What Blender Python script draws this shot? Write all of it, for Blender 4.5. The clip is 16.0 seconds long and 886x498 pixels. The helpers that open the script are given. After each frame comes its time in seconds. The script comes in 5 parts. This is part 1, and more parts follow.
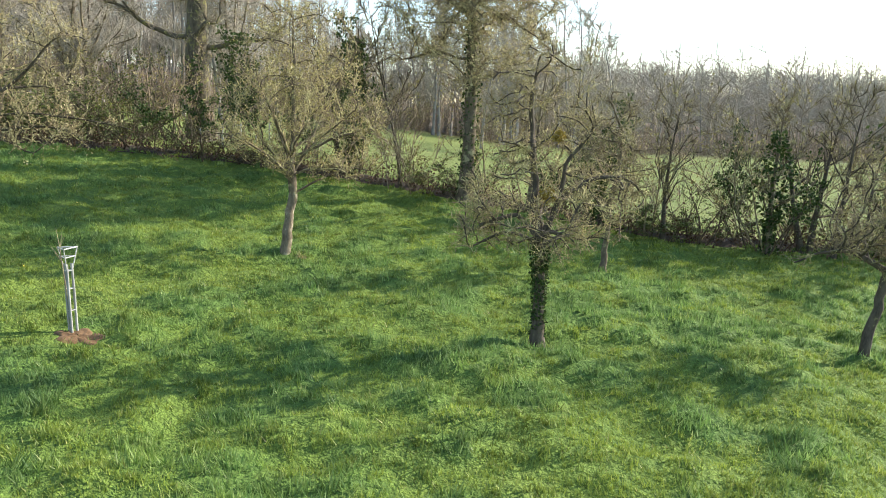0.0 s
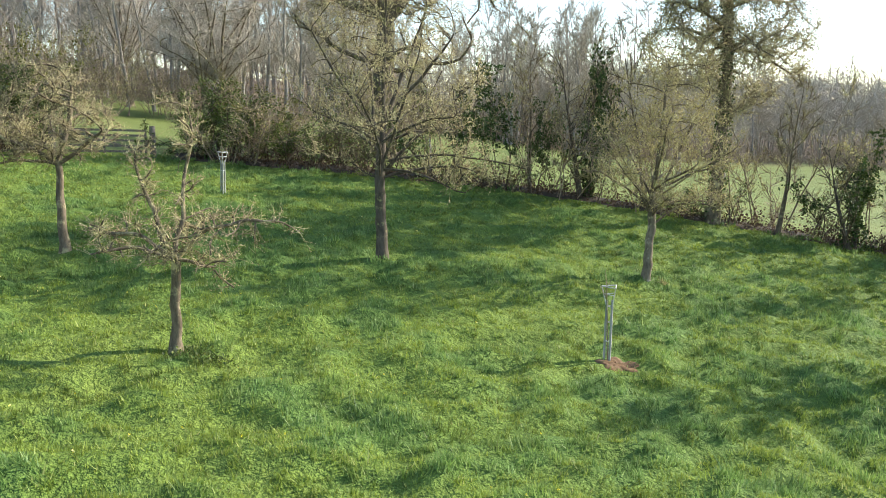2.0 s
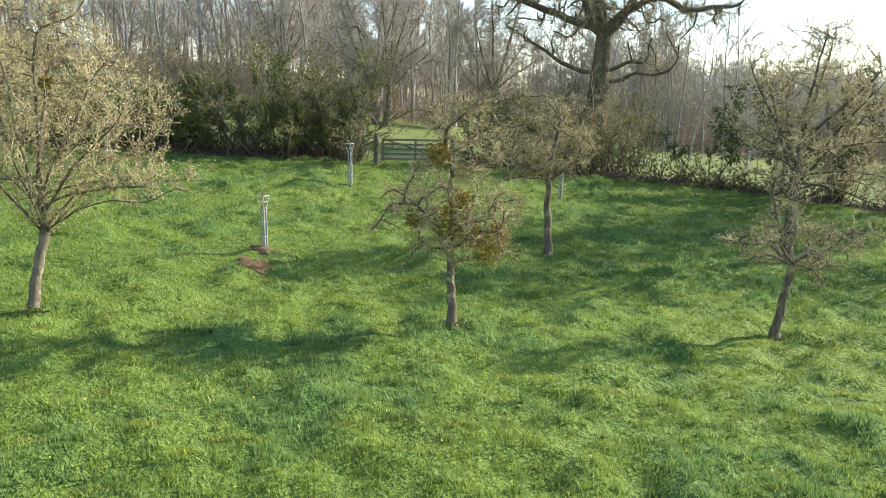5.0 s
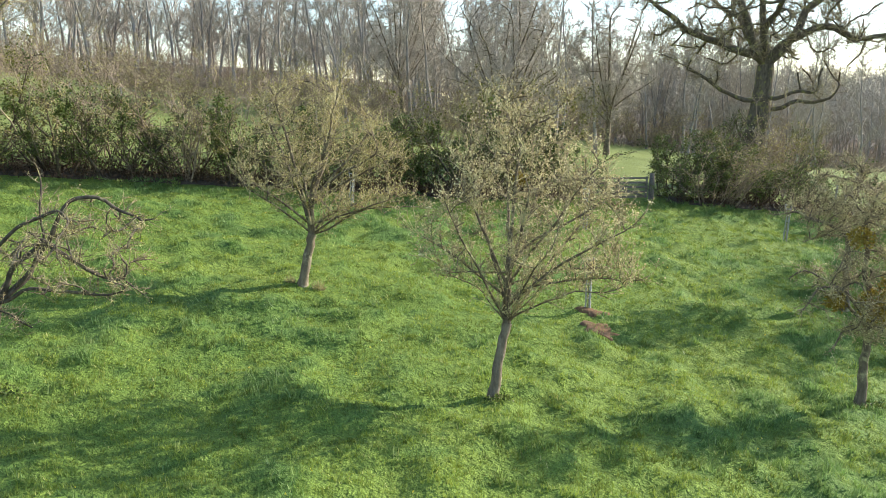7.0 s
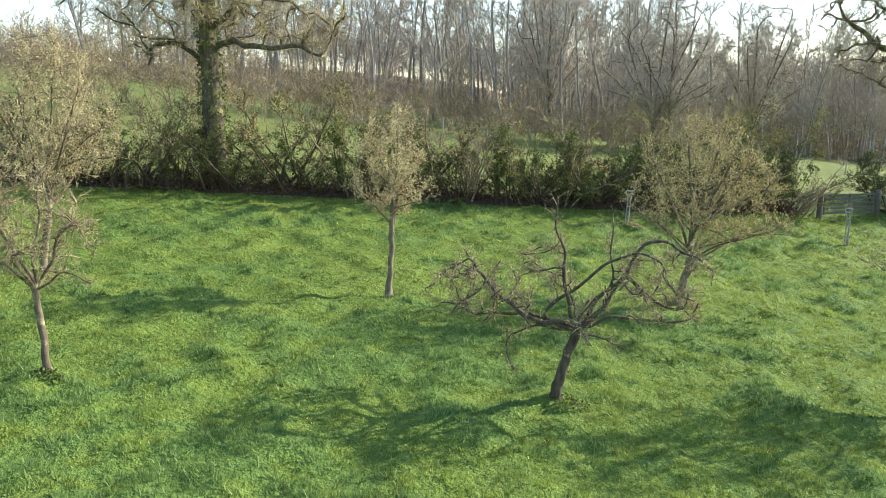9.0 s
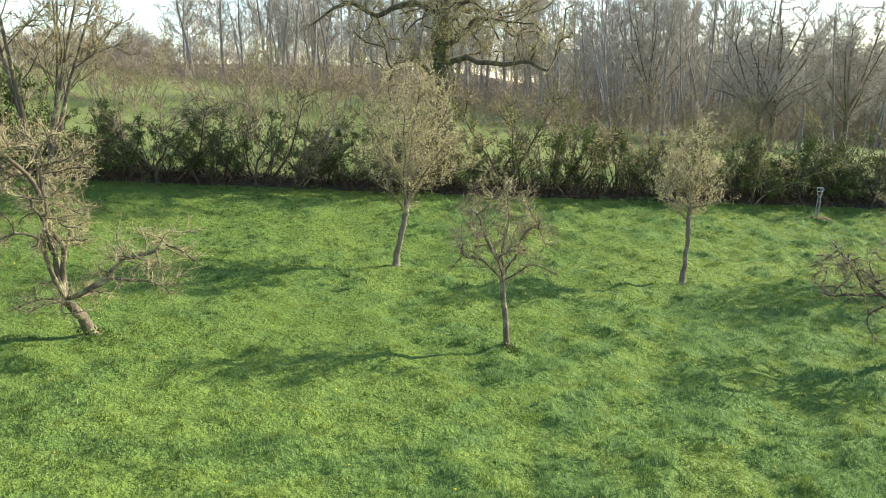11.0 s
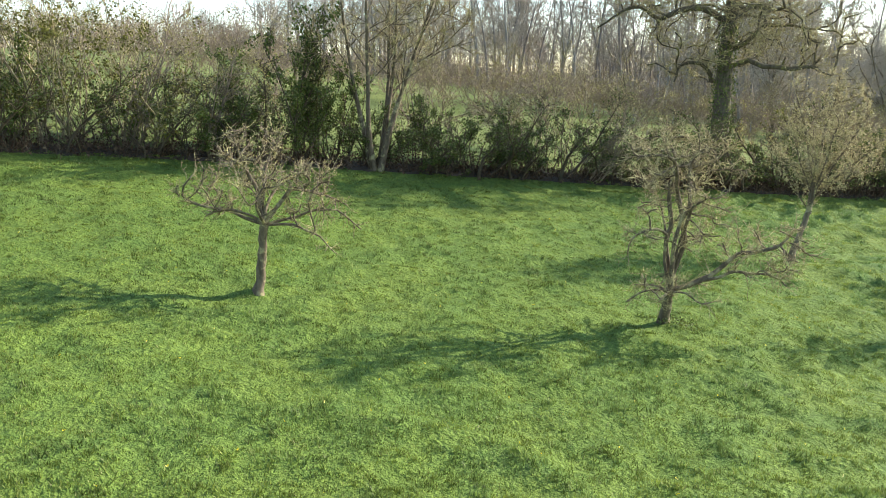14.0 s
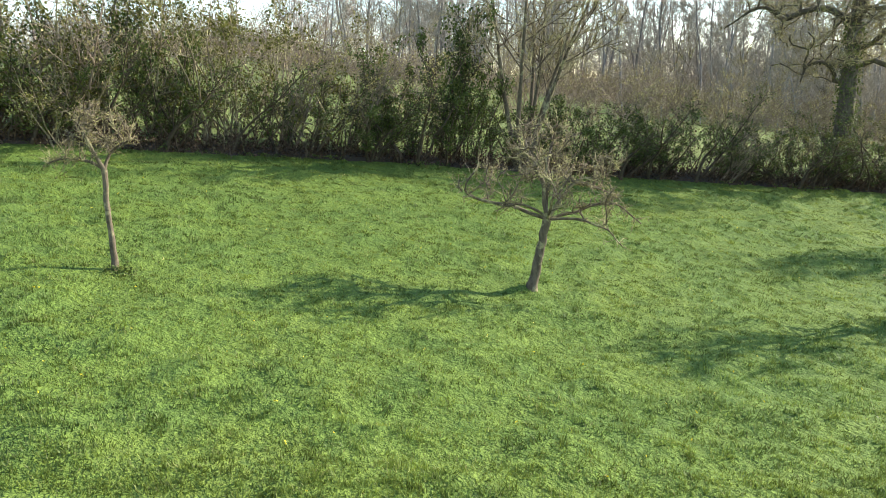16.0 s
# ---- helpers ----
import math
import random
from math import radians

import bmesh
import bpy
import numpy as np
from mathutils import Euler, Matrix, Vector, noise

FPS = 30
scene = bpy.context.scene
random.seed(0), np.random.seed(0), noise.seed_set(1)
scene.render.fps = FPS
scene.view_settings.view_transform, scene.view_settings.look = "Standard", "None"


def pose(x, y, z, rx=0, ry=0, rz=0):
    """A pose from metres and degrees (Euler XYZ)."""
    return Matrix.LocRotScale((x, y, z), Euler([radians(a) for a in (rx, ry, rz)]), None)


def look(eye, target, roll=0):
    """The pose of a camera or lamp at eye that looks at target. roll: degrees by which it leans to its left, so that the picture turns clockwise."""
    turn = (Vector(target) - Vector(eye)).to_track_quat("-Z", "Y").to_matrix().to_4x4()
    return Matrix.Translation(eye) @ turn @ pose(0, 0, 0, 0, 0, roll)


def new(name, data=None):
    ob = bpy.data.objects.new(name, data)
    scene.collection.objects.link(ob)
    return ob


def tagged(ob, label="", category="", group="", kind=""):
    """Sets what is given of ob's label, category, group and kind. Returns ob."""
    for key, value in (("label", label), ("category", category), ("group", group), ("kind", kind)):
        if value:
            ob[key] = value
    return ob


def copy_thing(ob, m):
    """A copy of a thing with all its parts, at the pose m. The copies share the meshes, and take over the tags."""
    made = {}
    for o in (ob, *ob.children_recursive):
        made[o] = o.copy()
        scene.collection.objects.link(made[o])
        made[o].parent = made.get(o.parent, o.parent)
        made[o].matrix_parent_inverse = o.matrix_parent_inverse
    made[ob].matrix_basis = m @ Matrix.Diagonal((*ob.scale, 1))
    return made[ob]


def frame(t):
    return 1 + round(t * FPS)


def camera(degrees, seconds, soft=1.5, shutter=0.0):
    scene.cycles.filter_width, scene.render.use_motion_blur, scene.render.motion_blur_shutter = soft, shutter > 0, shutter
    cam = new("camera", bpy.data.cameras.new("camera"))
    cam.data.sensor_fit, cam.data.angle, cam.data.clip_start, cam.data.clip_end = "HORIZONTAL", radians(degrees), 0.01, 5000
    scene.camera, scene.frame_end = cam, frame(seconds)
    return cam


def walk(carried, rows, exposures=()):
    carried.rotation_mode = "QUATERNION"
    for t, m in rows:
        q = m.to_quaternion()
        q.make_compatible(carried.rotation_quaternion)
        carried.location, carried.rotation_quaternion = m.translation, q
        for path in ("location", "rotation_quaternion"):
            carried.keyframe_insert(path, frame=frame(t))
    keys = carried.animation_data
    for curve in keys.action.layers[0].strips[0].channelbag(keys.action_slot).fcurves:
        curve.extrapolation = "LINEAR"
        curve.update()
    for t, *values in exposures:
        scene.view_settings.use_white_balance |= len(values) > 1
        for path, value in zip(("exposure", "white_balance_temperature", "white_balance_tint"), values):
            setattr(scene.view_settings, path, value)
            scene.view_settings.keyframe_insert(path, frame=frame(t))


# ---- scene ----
cam = camera(60.61, 16.0, soft=0.92)
# seconds, x, y, z, yaw, pitch, roll
PATH = [
    (0, -0.000, -0.000, 5.000, -0.784, -10.545, -0.520),
    (0.5, -2.580, -0.308, 5.101, -1.002, -10.652, -0.498),
    (1, -5.196, -0.560, 5.313, -1.310, -10.543, -0.495),
    (1.5, -7.753, -0.821, 5.677, -1.471, -10.518, -0.529),
    (2, -10.442, -1.389, 5.989, -2.007, -10.519, -0.557),
    (2.5, -13.024, -1.966, 6.147, -2.490, -10.407, -0.611),
    (3, -15.420, -2.587, 6.249, -2.744, -10.300, -0.658),
    (3.5, -17.649, -3.315, 6.385, -2.683, -10.308, -0.651),
    (3.7, -18.558, -3.547, 6.457, -2.789, -10.258, -0.630),
    (5.8, -25.971, -4.176, 7.382, -2.055, -11.592, -0.686),
    (6, -26.814, -4.025, 7.626, -1.934, -11.483, -0.627),
    (6.5, -29.038, -3.877, 8.127, -1.472, -11.317, -0.460),
    (7, -31.327, -3.994, 8.455, -0.959, -11.233, -0.325),
    (7.5, -33.710, -4.463, 8.586, -0.687, -11.452, -0.201),
    (8, -36.109, -4.840, 8.924, 1.532, -11.425, -0.051),
    (8.5, -38.404, -5.366, 9.311, 1.763, -11.499, 0.073),
    (9, -40.701, -6.416, 9.706, 2.065, -11.541, 0.233),
    (9.2, -41.617, -6.880, 9.832, 2.125, -11.554, 0.316),
    (11.3, -50.813, -10.474, 10.707, 2.732, -12.216, 1.069),
    (11.5, -51.706, -10.593, 10.773, 2.644, -12.278, 0.980),
    (12, -54.183, -10.784, 10.948, 2.329, -12.516, 0.683),
    (12.5, -56.832, -11.088, 11.095, 1.977, -12.706, 0.393),
    (13, -59.342, -11.457, 11.134, 1.804, -12.807, 0.169),
    (13.5, -61.422, -11.728, 11.110, 1.465, -12.828, 0.016),
    (14, -63.376, -11.957, 11.102, 1.268, -12.797, -0.088),
    (14.5, -65.174, -12.085, 11.092, 1.017, -12.718, -0.081),
    (15, -66.938, -12.073, 11.023, 0.745, -12.640, 0.021),
    (15.5, -68.577, -12.040, 10.886, 0.568, -12.484, 0.017),
    (16, -69.836, -11.962, 10.804, 0.350, -12.273, 0.018),
]
walk(cam, [(t, pose(x, y, z, 90 + pitch, roll, yaw)) for t, x, y, z, yaw, pitch, roll in PATH])

# ---- sky and sun ----
SUN_ELEVATION, SUN_X, SUN_Y = 27.0, 1.0, 0.44
world = bpy.data.worlds.new("sky")
scene.world = world
world.use_nodes = True
sky = world.node_tree.nodes.new("ShaderNodeTexSky")
sky.sky_type, sky.sun_disc = "NISHITA", False
sky.sun_elevation, sky.sun_rotation = radians(SUN_ELEVATION), math.atan2(SUN_X, SUN_Y)
sky.air_density, sky.dust_density = 1.0, 0.2
world.node_tree.links.new(sky.outputs[0], world.node_tree.nodes["Background"].inputs["Color"])
world.node_tree.nodes["Background"].inputs["Strength"].default_value = 0.148
sun_data = bpy.data.lights.new("sun", "SUN")
sun_data.energy, sun_data.angle, sun_data.color = 4.7, radians(0.6), (1.0, 0.92, 0.79)
sun = new("sun", sun_data)
sun.matrix_basis = look((SUN_X, SUN_Y, math.hypot(SUN_X, SUN_Y) * math.tan(radians(SUN_ELEVATION))), (0, 0, 0))
scene.view_settings.exposure = 1.14

# ---- materials ----
def nodes_of(name):
    m = bpy.data.materials.new(name)
    m.use_nodes = True
    nt = m.node_tree
    bsdf = nt.nodes["Principled BSDF"]
    return m, nt, bsdf


def put_in(nt, kind, **inputs):
    n = nt.nodes.new(kind)
    for k, v in inputs.items():
        n.inputs[k.replace("_", " ")].default_value = v
    return n


def ramp(nt, fac, stops):
    n = nt.nodes.new("ShaderNodeValToRGB")
    el = n.color_ramp.elements
    while len(el) < len(stops):
        el.new(0.5)
    for e, (p, c) in zip(el, stops):
        e.position, e.color = p, (*c, 1)
    nt.links.new(fac, n.inputs["Fac"])
    return n.outputs["Color"]


def mix(nt, fac, a, b, blend="MIX"):
    n = nt.nodes.new("ShaderNodeMix")
    n.data_type, n.blend_type = "RGBA", blend
    if isinstance(fac, float):
        n.inputs[0].default_value = fac
    else:
        nt.links.new(fac, n.inputs[0])
    for sock, v in ((n.inputs[6], a), (n.inputs[7], b)):
        if isinstance(v, tuple):
            sock.default_value = (*v, 1)
        else:
            nt.links.new(v, sock)
    return n.outputs[2]


def noise_fac(nt, scale, detail=4.0, rough=0.6, coord="Object", stretch=None):
    tc = nt.nodes.new("ShaderNodeTexCoord")
    out = tc.outputs[coord]
    if stretch:
        mp = nt.nodes.new("ShaderNodeMapping")
        mp.inputs["Scale"].default_value = stretch
        nt.links.new(out, mp.inputs["Vector"])
        out = mp.outputs["Vector"]
    n = put_in(nt, "ShaderNodeTexNoise", Scale=scale, Detail=detail, Roughness=rough)
    nt.links.new(out, n.inputs["Vector"])
    return n.outputs["Fac"]


def bump(nt, bsdf, fac, strength, distance):
    b = put_in(nt, "ShaderNodeBump", Strength=strength, Distance=distance)
    nt.links.new(fac, b.inputs["Height"])
    nt.links.new(b.outputs["Normal"], bsdf.inputs["Normal"])


def bark(name, dark, light, lichen, amount=0.55, scale=9.0):
    """Bark: dark fissures, lighter plates, patches of lichen."""
    m, nt, bsdf = nodes_of(name)
    fine = noise_fac(nt, scale, 6.0, 0.7, stretch=(1, 1, 0.3))
    col = ramp(nt, fine, [(0.3, dark), (0.7, light)])
    patch = noise_fac(nt, 3.1, 4.0, 0.65)
    mask = ramp(nt, patch, [(amount, (0, 0, 0)), (amount + 0.09, (1, 1, 1))])
    nt.links.new(mix(nt, mask, col, lichen), bsdf.inputs["Base Color"])
    bsdf.inputs["Roughness"].default_value = 0.9
    bsdf.inputs["Specular IOR Level"].default_value = 0.2
    bump(nt, bsdf, fine, 0.8, 0.03)
    return m


def leafy(name, stops, rough=0.6, through_light=0.35, spec=0.3):
    """Leaves, buds or blades: each piece has its own tone; some light passes through."""
    m, nt, bsdf = nodes_of(name)
    geo = nt.nodes.new("ShaderNodeNewGeometry")
    big = noise_fac(nt, 0.55, 3.0)
    f = nt.nodes.new("ShaderNodeMath")
    f.operation = "MULTIPLY_ADD"
    nt.links.new(geo.outputs["Random Per Island"], f.inputs[0])
    f.inputs[1].default_value = 0.55
    half = nt.nodes.new("ShaderNodeMath")
    half.operation = "MULTIPLY"
    half.inputs[1].default_value = 0.5
    nt.links.new(big, half.inputs[0])
    nt.links.new(half.outputs[0], f.inputs[2])
    col = ramp(nt, f.outputs[0], stops)
    nt.links.new(col, bsdf.inputs["Base Color"])
    bsdf.inputs["Roughness"].default_value = rough
    bsdf.inputs["Specular IOR Level"].default_value = spec
    tr = nt.nodes.new("ShaderNodeBsdfTranslucent")
    nt.links.new(col, tr.inputs["Color"])
    ms = nt.nodes.new("ShaderNodeMixShader")
    ms.inputs[0].default_value = through_light
    out = nt.nodes["Material Output"]
    nt.links.new(bsdf.outputs[0], ms.inputs[1])
    nt.links.new(tr.outputs[0], ms.inputs[2])
    nt.links.new(ms.outputs[0], out.inputs["Surface"])
    return m


def attribute(nt, name):
    n = nt.nodes.new("ShaderNodeAttribute")
    n.attribute_name = name
    return n.outputs["Fac"]


def grass_ground():
    """Meadow turf: green and yellow-green drifts, lush blue-green clumps, fine blade grain; brown woodland floor beyond the fields."""
    m, nt, bsdf = nodes_of("meadow turf")
    broad = noise_fac(nt, 0.16, 4.0, 0.6)
    col = ramp(nt, broad, [(0.3, GRASS[0]), (0.5, GRASS[1]), (0.7, GRASS[2])])
    col = mix(nt, attribute(nt, "lush"), col, GRASS_LUSH)
    tuft = noise_fac(nt, 2.6, 5.0, 0.7)
    col = mix(nt, ramp(nt, tuft, [(0.32, (0.6, 0.6, 0.6)), (0.5, (0, 0, 0))]), col, GRASS_DARK)
    fine = noise_fac(nt, 31.0, 4.0, 0.85, stretch=(1, 0.7, 1))
    col = mix(nt, 0.88, col, ramp(nt, fine, [(0.35, (0.45, 0.46, 0.45)), (0.65, (1.3, 1.32, 1.28))]), "MULTIPLY")
    clump = noise_fac(nt, 7.5, 3.0, 0.7)
    col = mix(nt, 0.35, col, ramp(nt, clump, [(0.33, (0.4, 0.45, 0.45)), (0.62, (1.4, 1.35, 1.25))]), "MULTIPLY")
    # fields past the hedge: duller, paler olive, with haze put into the colour
    hazed_olive = ramp(nt, noise_fac(nt, 0.22, 5.0, 0.65), [(0.3, (0.13, 0.165, 0.046)), (0.7, (0.215, 0.245, 0.078))])
    col = mix(nt, attribute(nt, "pasture"), col, hazed_olive)
    floor = ramp(nt, noise_fac(nt, 0.3, 6.0, 0.7), [(0.3, (0.07, 0.05, 0.035)), (0.7, (0.17, 0.125, 0.085))])
    col = mix(nt, attribute(nt, "wooded"), col, floor)
    nt.links.new(col, bsdf.inputs["Base Color"])
    bsdf.inputs["Roughness"].default_value = 0.85
    bsdf.inputs["Specular IOR Level"].default_value = 0.15
    bump(nt, bsdf, clump, 1.0, 0.12)
    return m


def grass_blades():
    """Blades: each its own tone, yellower in the short turf, blue-green in the lush clumps."""
    m, nt, bsdf = nodes_of("grass blades")
    geo = nt.nodes.new("ShaderNodeNewGeometry")
    rnd = geo.outputs["Random Per Island"]
    short = ramp(nt, rnd, [(0.0, (0.168, 0.234, 0.04)), (0.5, (0.232, 0.31, 0.055)), (0.9, (0.292, 0.358, 0.076)), (1.0, (0.42, 0.43, 0.18))])
    lush = ramp(nt, rnd, [(0.0, (0.102, 0.192, 0.05)), (0.5, (0.168, 0.278, 0.08)), (1.0, (0.275, 0.38, 0.145))])
    col = mix(nt, attribute(nt, "lush"), short, lush)
    tone = ramp(nt, attribute(nt, "tone"), [(0.0, (0.42, 0.43, 0.37)), (0.5, (0.96, 0.95, 0.93)), (1.0, (1.3, 1.26, 1.1))])
    col = mix(nt, 1.0, col, tone, "MULTIPLY")
    nt.links.new(col, bsdf.inputs["Base Color"])
    bsdf.inputs["Roughness"].default_value = 0.5
    bsdf.inputs["Specular IOR Level"].default_value = 0.3
    tr = nt.nodes.new("ShaderNodeBsdfTranslucent")
    nt.links.new(col, tr.inputs["Color"])
    ms = nt.nodes.new("ShaderNodeMixShader")
    ms.inputs[0].default_value = 0.42
    nt.links.new(bsdf.outputs[0], ms.inputs[1])
    nt.links.new(tr.outputs[0], ms.inputs[2])
    nt.links.new(ms.outputs[0], nt.nodes["Material Output"].inputs["Surface"])
    return m


def plain(name, dark, light, scale=6.0, rough=0.8, metal=0.0, stretch=None, bumpy=0.4):
    m, nt, bsdf = nodes_of(name)
    fac = noise_fac(nt, scale, 5.0, 0.65, stretch=stretch)
    nt.links.new(ramp(nt, fac, [(0.3, dark), (0.7, light)]), bsdf.inputs["Base Color"])
    bsdf.inputs["Roughness"].default_value, bsdf.inputs["Metallic"].default_value = rough, metal
    bump(nt, bsdf, fac, bumpy, 0.01)
    return m


GRASS = ((0.122, 0.186, 0.036), (0.146, 0.212, 0.041), (0.176, 0.236, 0.048))
GRASS_LUSH = (0.108, 0.182, 0.043)
GRASS_DARK = (0.068, 0.128, 0.028)
TURF = grass_ground()
BLADES = grass_blades()
BARK_PALE = bark("pale apple bark", (0.09, 0.07, 0.048), (0.275, 0.225, 0.158), (0.39, 0.35, 0.24), 0.54)
BARK_DARK = bark("dark apple bark", (0.038, 0.031, 0.025), (0.155, 0.128, 0.096), (0.30, 0.28, 0.13), 0.58)
BARK_BROWN = bark("brown apple bark", (0.065, 0.05, 0.035), (0.225, 0.18, 0.125), (0.36, 0.32, 0.18), 0.53)
BARK_MOSS = bark("mossy oak bark", (0.045, 0.038, 0.028), (0.18, 0.152, 0.11), (0.21, 0.2, 0.075), 0.54, 8.0)
# bark of the far woods: distance haze put into the paler, greyer colour
BARK_HAZED = bark("haze-paled woodland bark", (0.16, 0.145, 0.13), (0.39, 0.36, 0.33), (0.40, 0.41, 0.35), 0.6, 4.0)
TWIG_PALE = bark("lichened twigs", (0.15, 0.118, 0.07), (0.40, 0.32, 0.185), (0.5, 0.45, 0.23), 0.5)
TWIG_BROWN = bark("brown twigs", (0.13, 0.10, 0.066), (0.32, 0.262, 0.17), (0.46, 0.42, 0.21), 0.52)
# hedge stems: twig browns darkened, with the hedge's shade painted into the colour
TWIG_SHADED = bark("shade-darkened hedge stems", (0.045, 0.035, 0.024), (0.155, 0.12, 0.082), (0.2, 0.195, 0.105), 0.58)
# twigs of far woods and field trees, base colour lightened to imitate haze
TWIG_HAZED = bark("haze-paled woodland twigs", (0.27, 0.238, 0.19), (0.51, 0.455, 0.375), (0.52, 0.49, 0.38), 0.6)
TWIG_RUST = bark("reddish twigs", (0.18, 0.135, 0.095), (0.38, 0.295, 0.215), (0.43, 0.38, 0.24), 0.6)
BUDS = leafy("opening buds", [(0.2, (0.26, 0.21, 0.10)), (0.5, (0.49, 0.42, 0.22)), (0.9, (0.72, 0.65, 0.40))], 0.7, 0.45, 0.1)
BUDS_OLIVE = leafy("olive buds", [(0.2, (0.19, 0.165, 0.06)), (0.5, (0.39, 0.34, 0.14)), (0.9, (0.60, 0.53, 0.26))], 0.7, 0.45, 0.1)
IVY = leafy("ivy leaves", [(0.15, (0.018, 0.036, 0.01)), (0.5, (0.046, 0.08, 0.02)), (0.9, (0.13, 0.165, 0.042))], 0.55, 0.2, 0.2)
HEDGE_LEAF = leafy("hedge leaves", [(0.15, (0.032, 0.056, 0.012)), (0.5, (0.088, 0.122, 0.027)), (0.9, (0.21, 0.235, 0.058))], 0.5, 0.35, 0.3)
OLIVE_LEAF = leafy("young olive leaves", [(0.15, (0.055, 0.06, 0.012)), (0.5, (0.13, 0.13, 0.026)), (0.9, (0.27, 0.25, 0.06))], 0.55, 0.35, 0.25)
MISTLETOE = leafy("mistletoe", [(0.15, (0.12, 0.09, 0.015)), (0.5, (0.28, 0.20, 0.03)), (0.9, (0.42, 0.33, 0.07))], 0.6, 0.3, 0.2)
LITTER = plain("leaf litter", (0.03, 0.022, 0.016), (0.11, 0.08, 0.055), 14.0, 0.95)
BRAMBLE = leafy("bramble and dead stems", [(0.2, (0.05, 0.033, 0.022)), (0.5, (0.12, 0.075, 0.05)), (0.75, (0.20, 0.14, 0.09)), (0.95, (0.08, 0.11, 0.03))], 0.8, 0.15, 0.15)
SOIL = plain("red bare soil", (0.095, 0.052, 0.023), (0.235, 0.135, 0.064), 9.0, 0.95, bumpy=0.9)
EARTH = plain("dark molehill earth", (0.03, 0.022, 0.015), (0.09, 0.065, 0.04), 14.0, 0.95, bumpy=0.9)
STRAW = leafy("dry grass", [(0.2, (0.25, 0.21, 0.10)), (0.6, (0.42, 0.36, 0.19)), (0.9, (0.55, 0.5, 0.3))], 0.7, 0.3, 0.1)
POST_GREY = plain("weathered stake wood", (0.20, 0.20, 0.18), (0.42, 0.42, 0.39), 20.0, 0.85, stretch=(1, 1, 0.1))
RAIL_PALE = plain("pale sawn rail", (0.36, 0.35, 0.32), (0.58, 0.57, 0.53), 20.0, 0.8)
GATE_WOOD = plain("old gate wood", (0.09, 0.075, 0.06), (0.22, 0.19, 0.155), 16.0, 0.9)
WIRE = plain("galvanised wire", (0.30, 0.31, 0.32), (0.45, 0.46, 0.47), 30.0, 0.5, 0.8)
FLOWER = leafy("yellow flowers", [(0.2, (0.7, 0.55, 0.03)), (0.6, (0.8, 0.68, 0.08)), (0.9, (0.85, 0.8, 0.5))], 0.6, 0.2, 0.2)


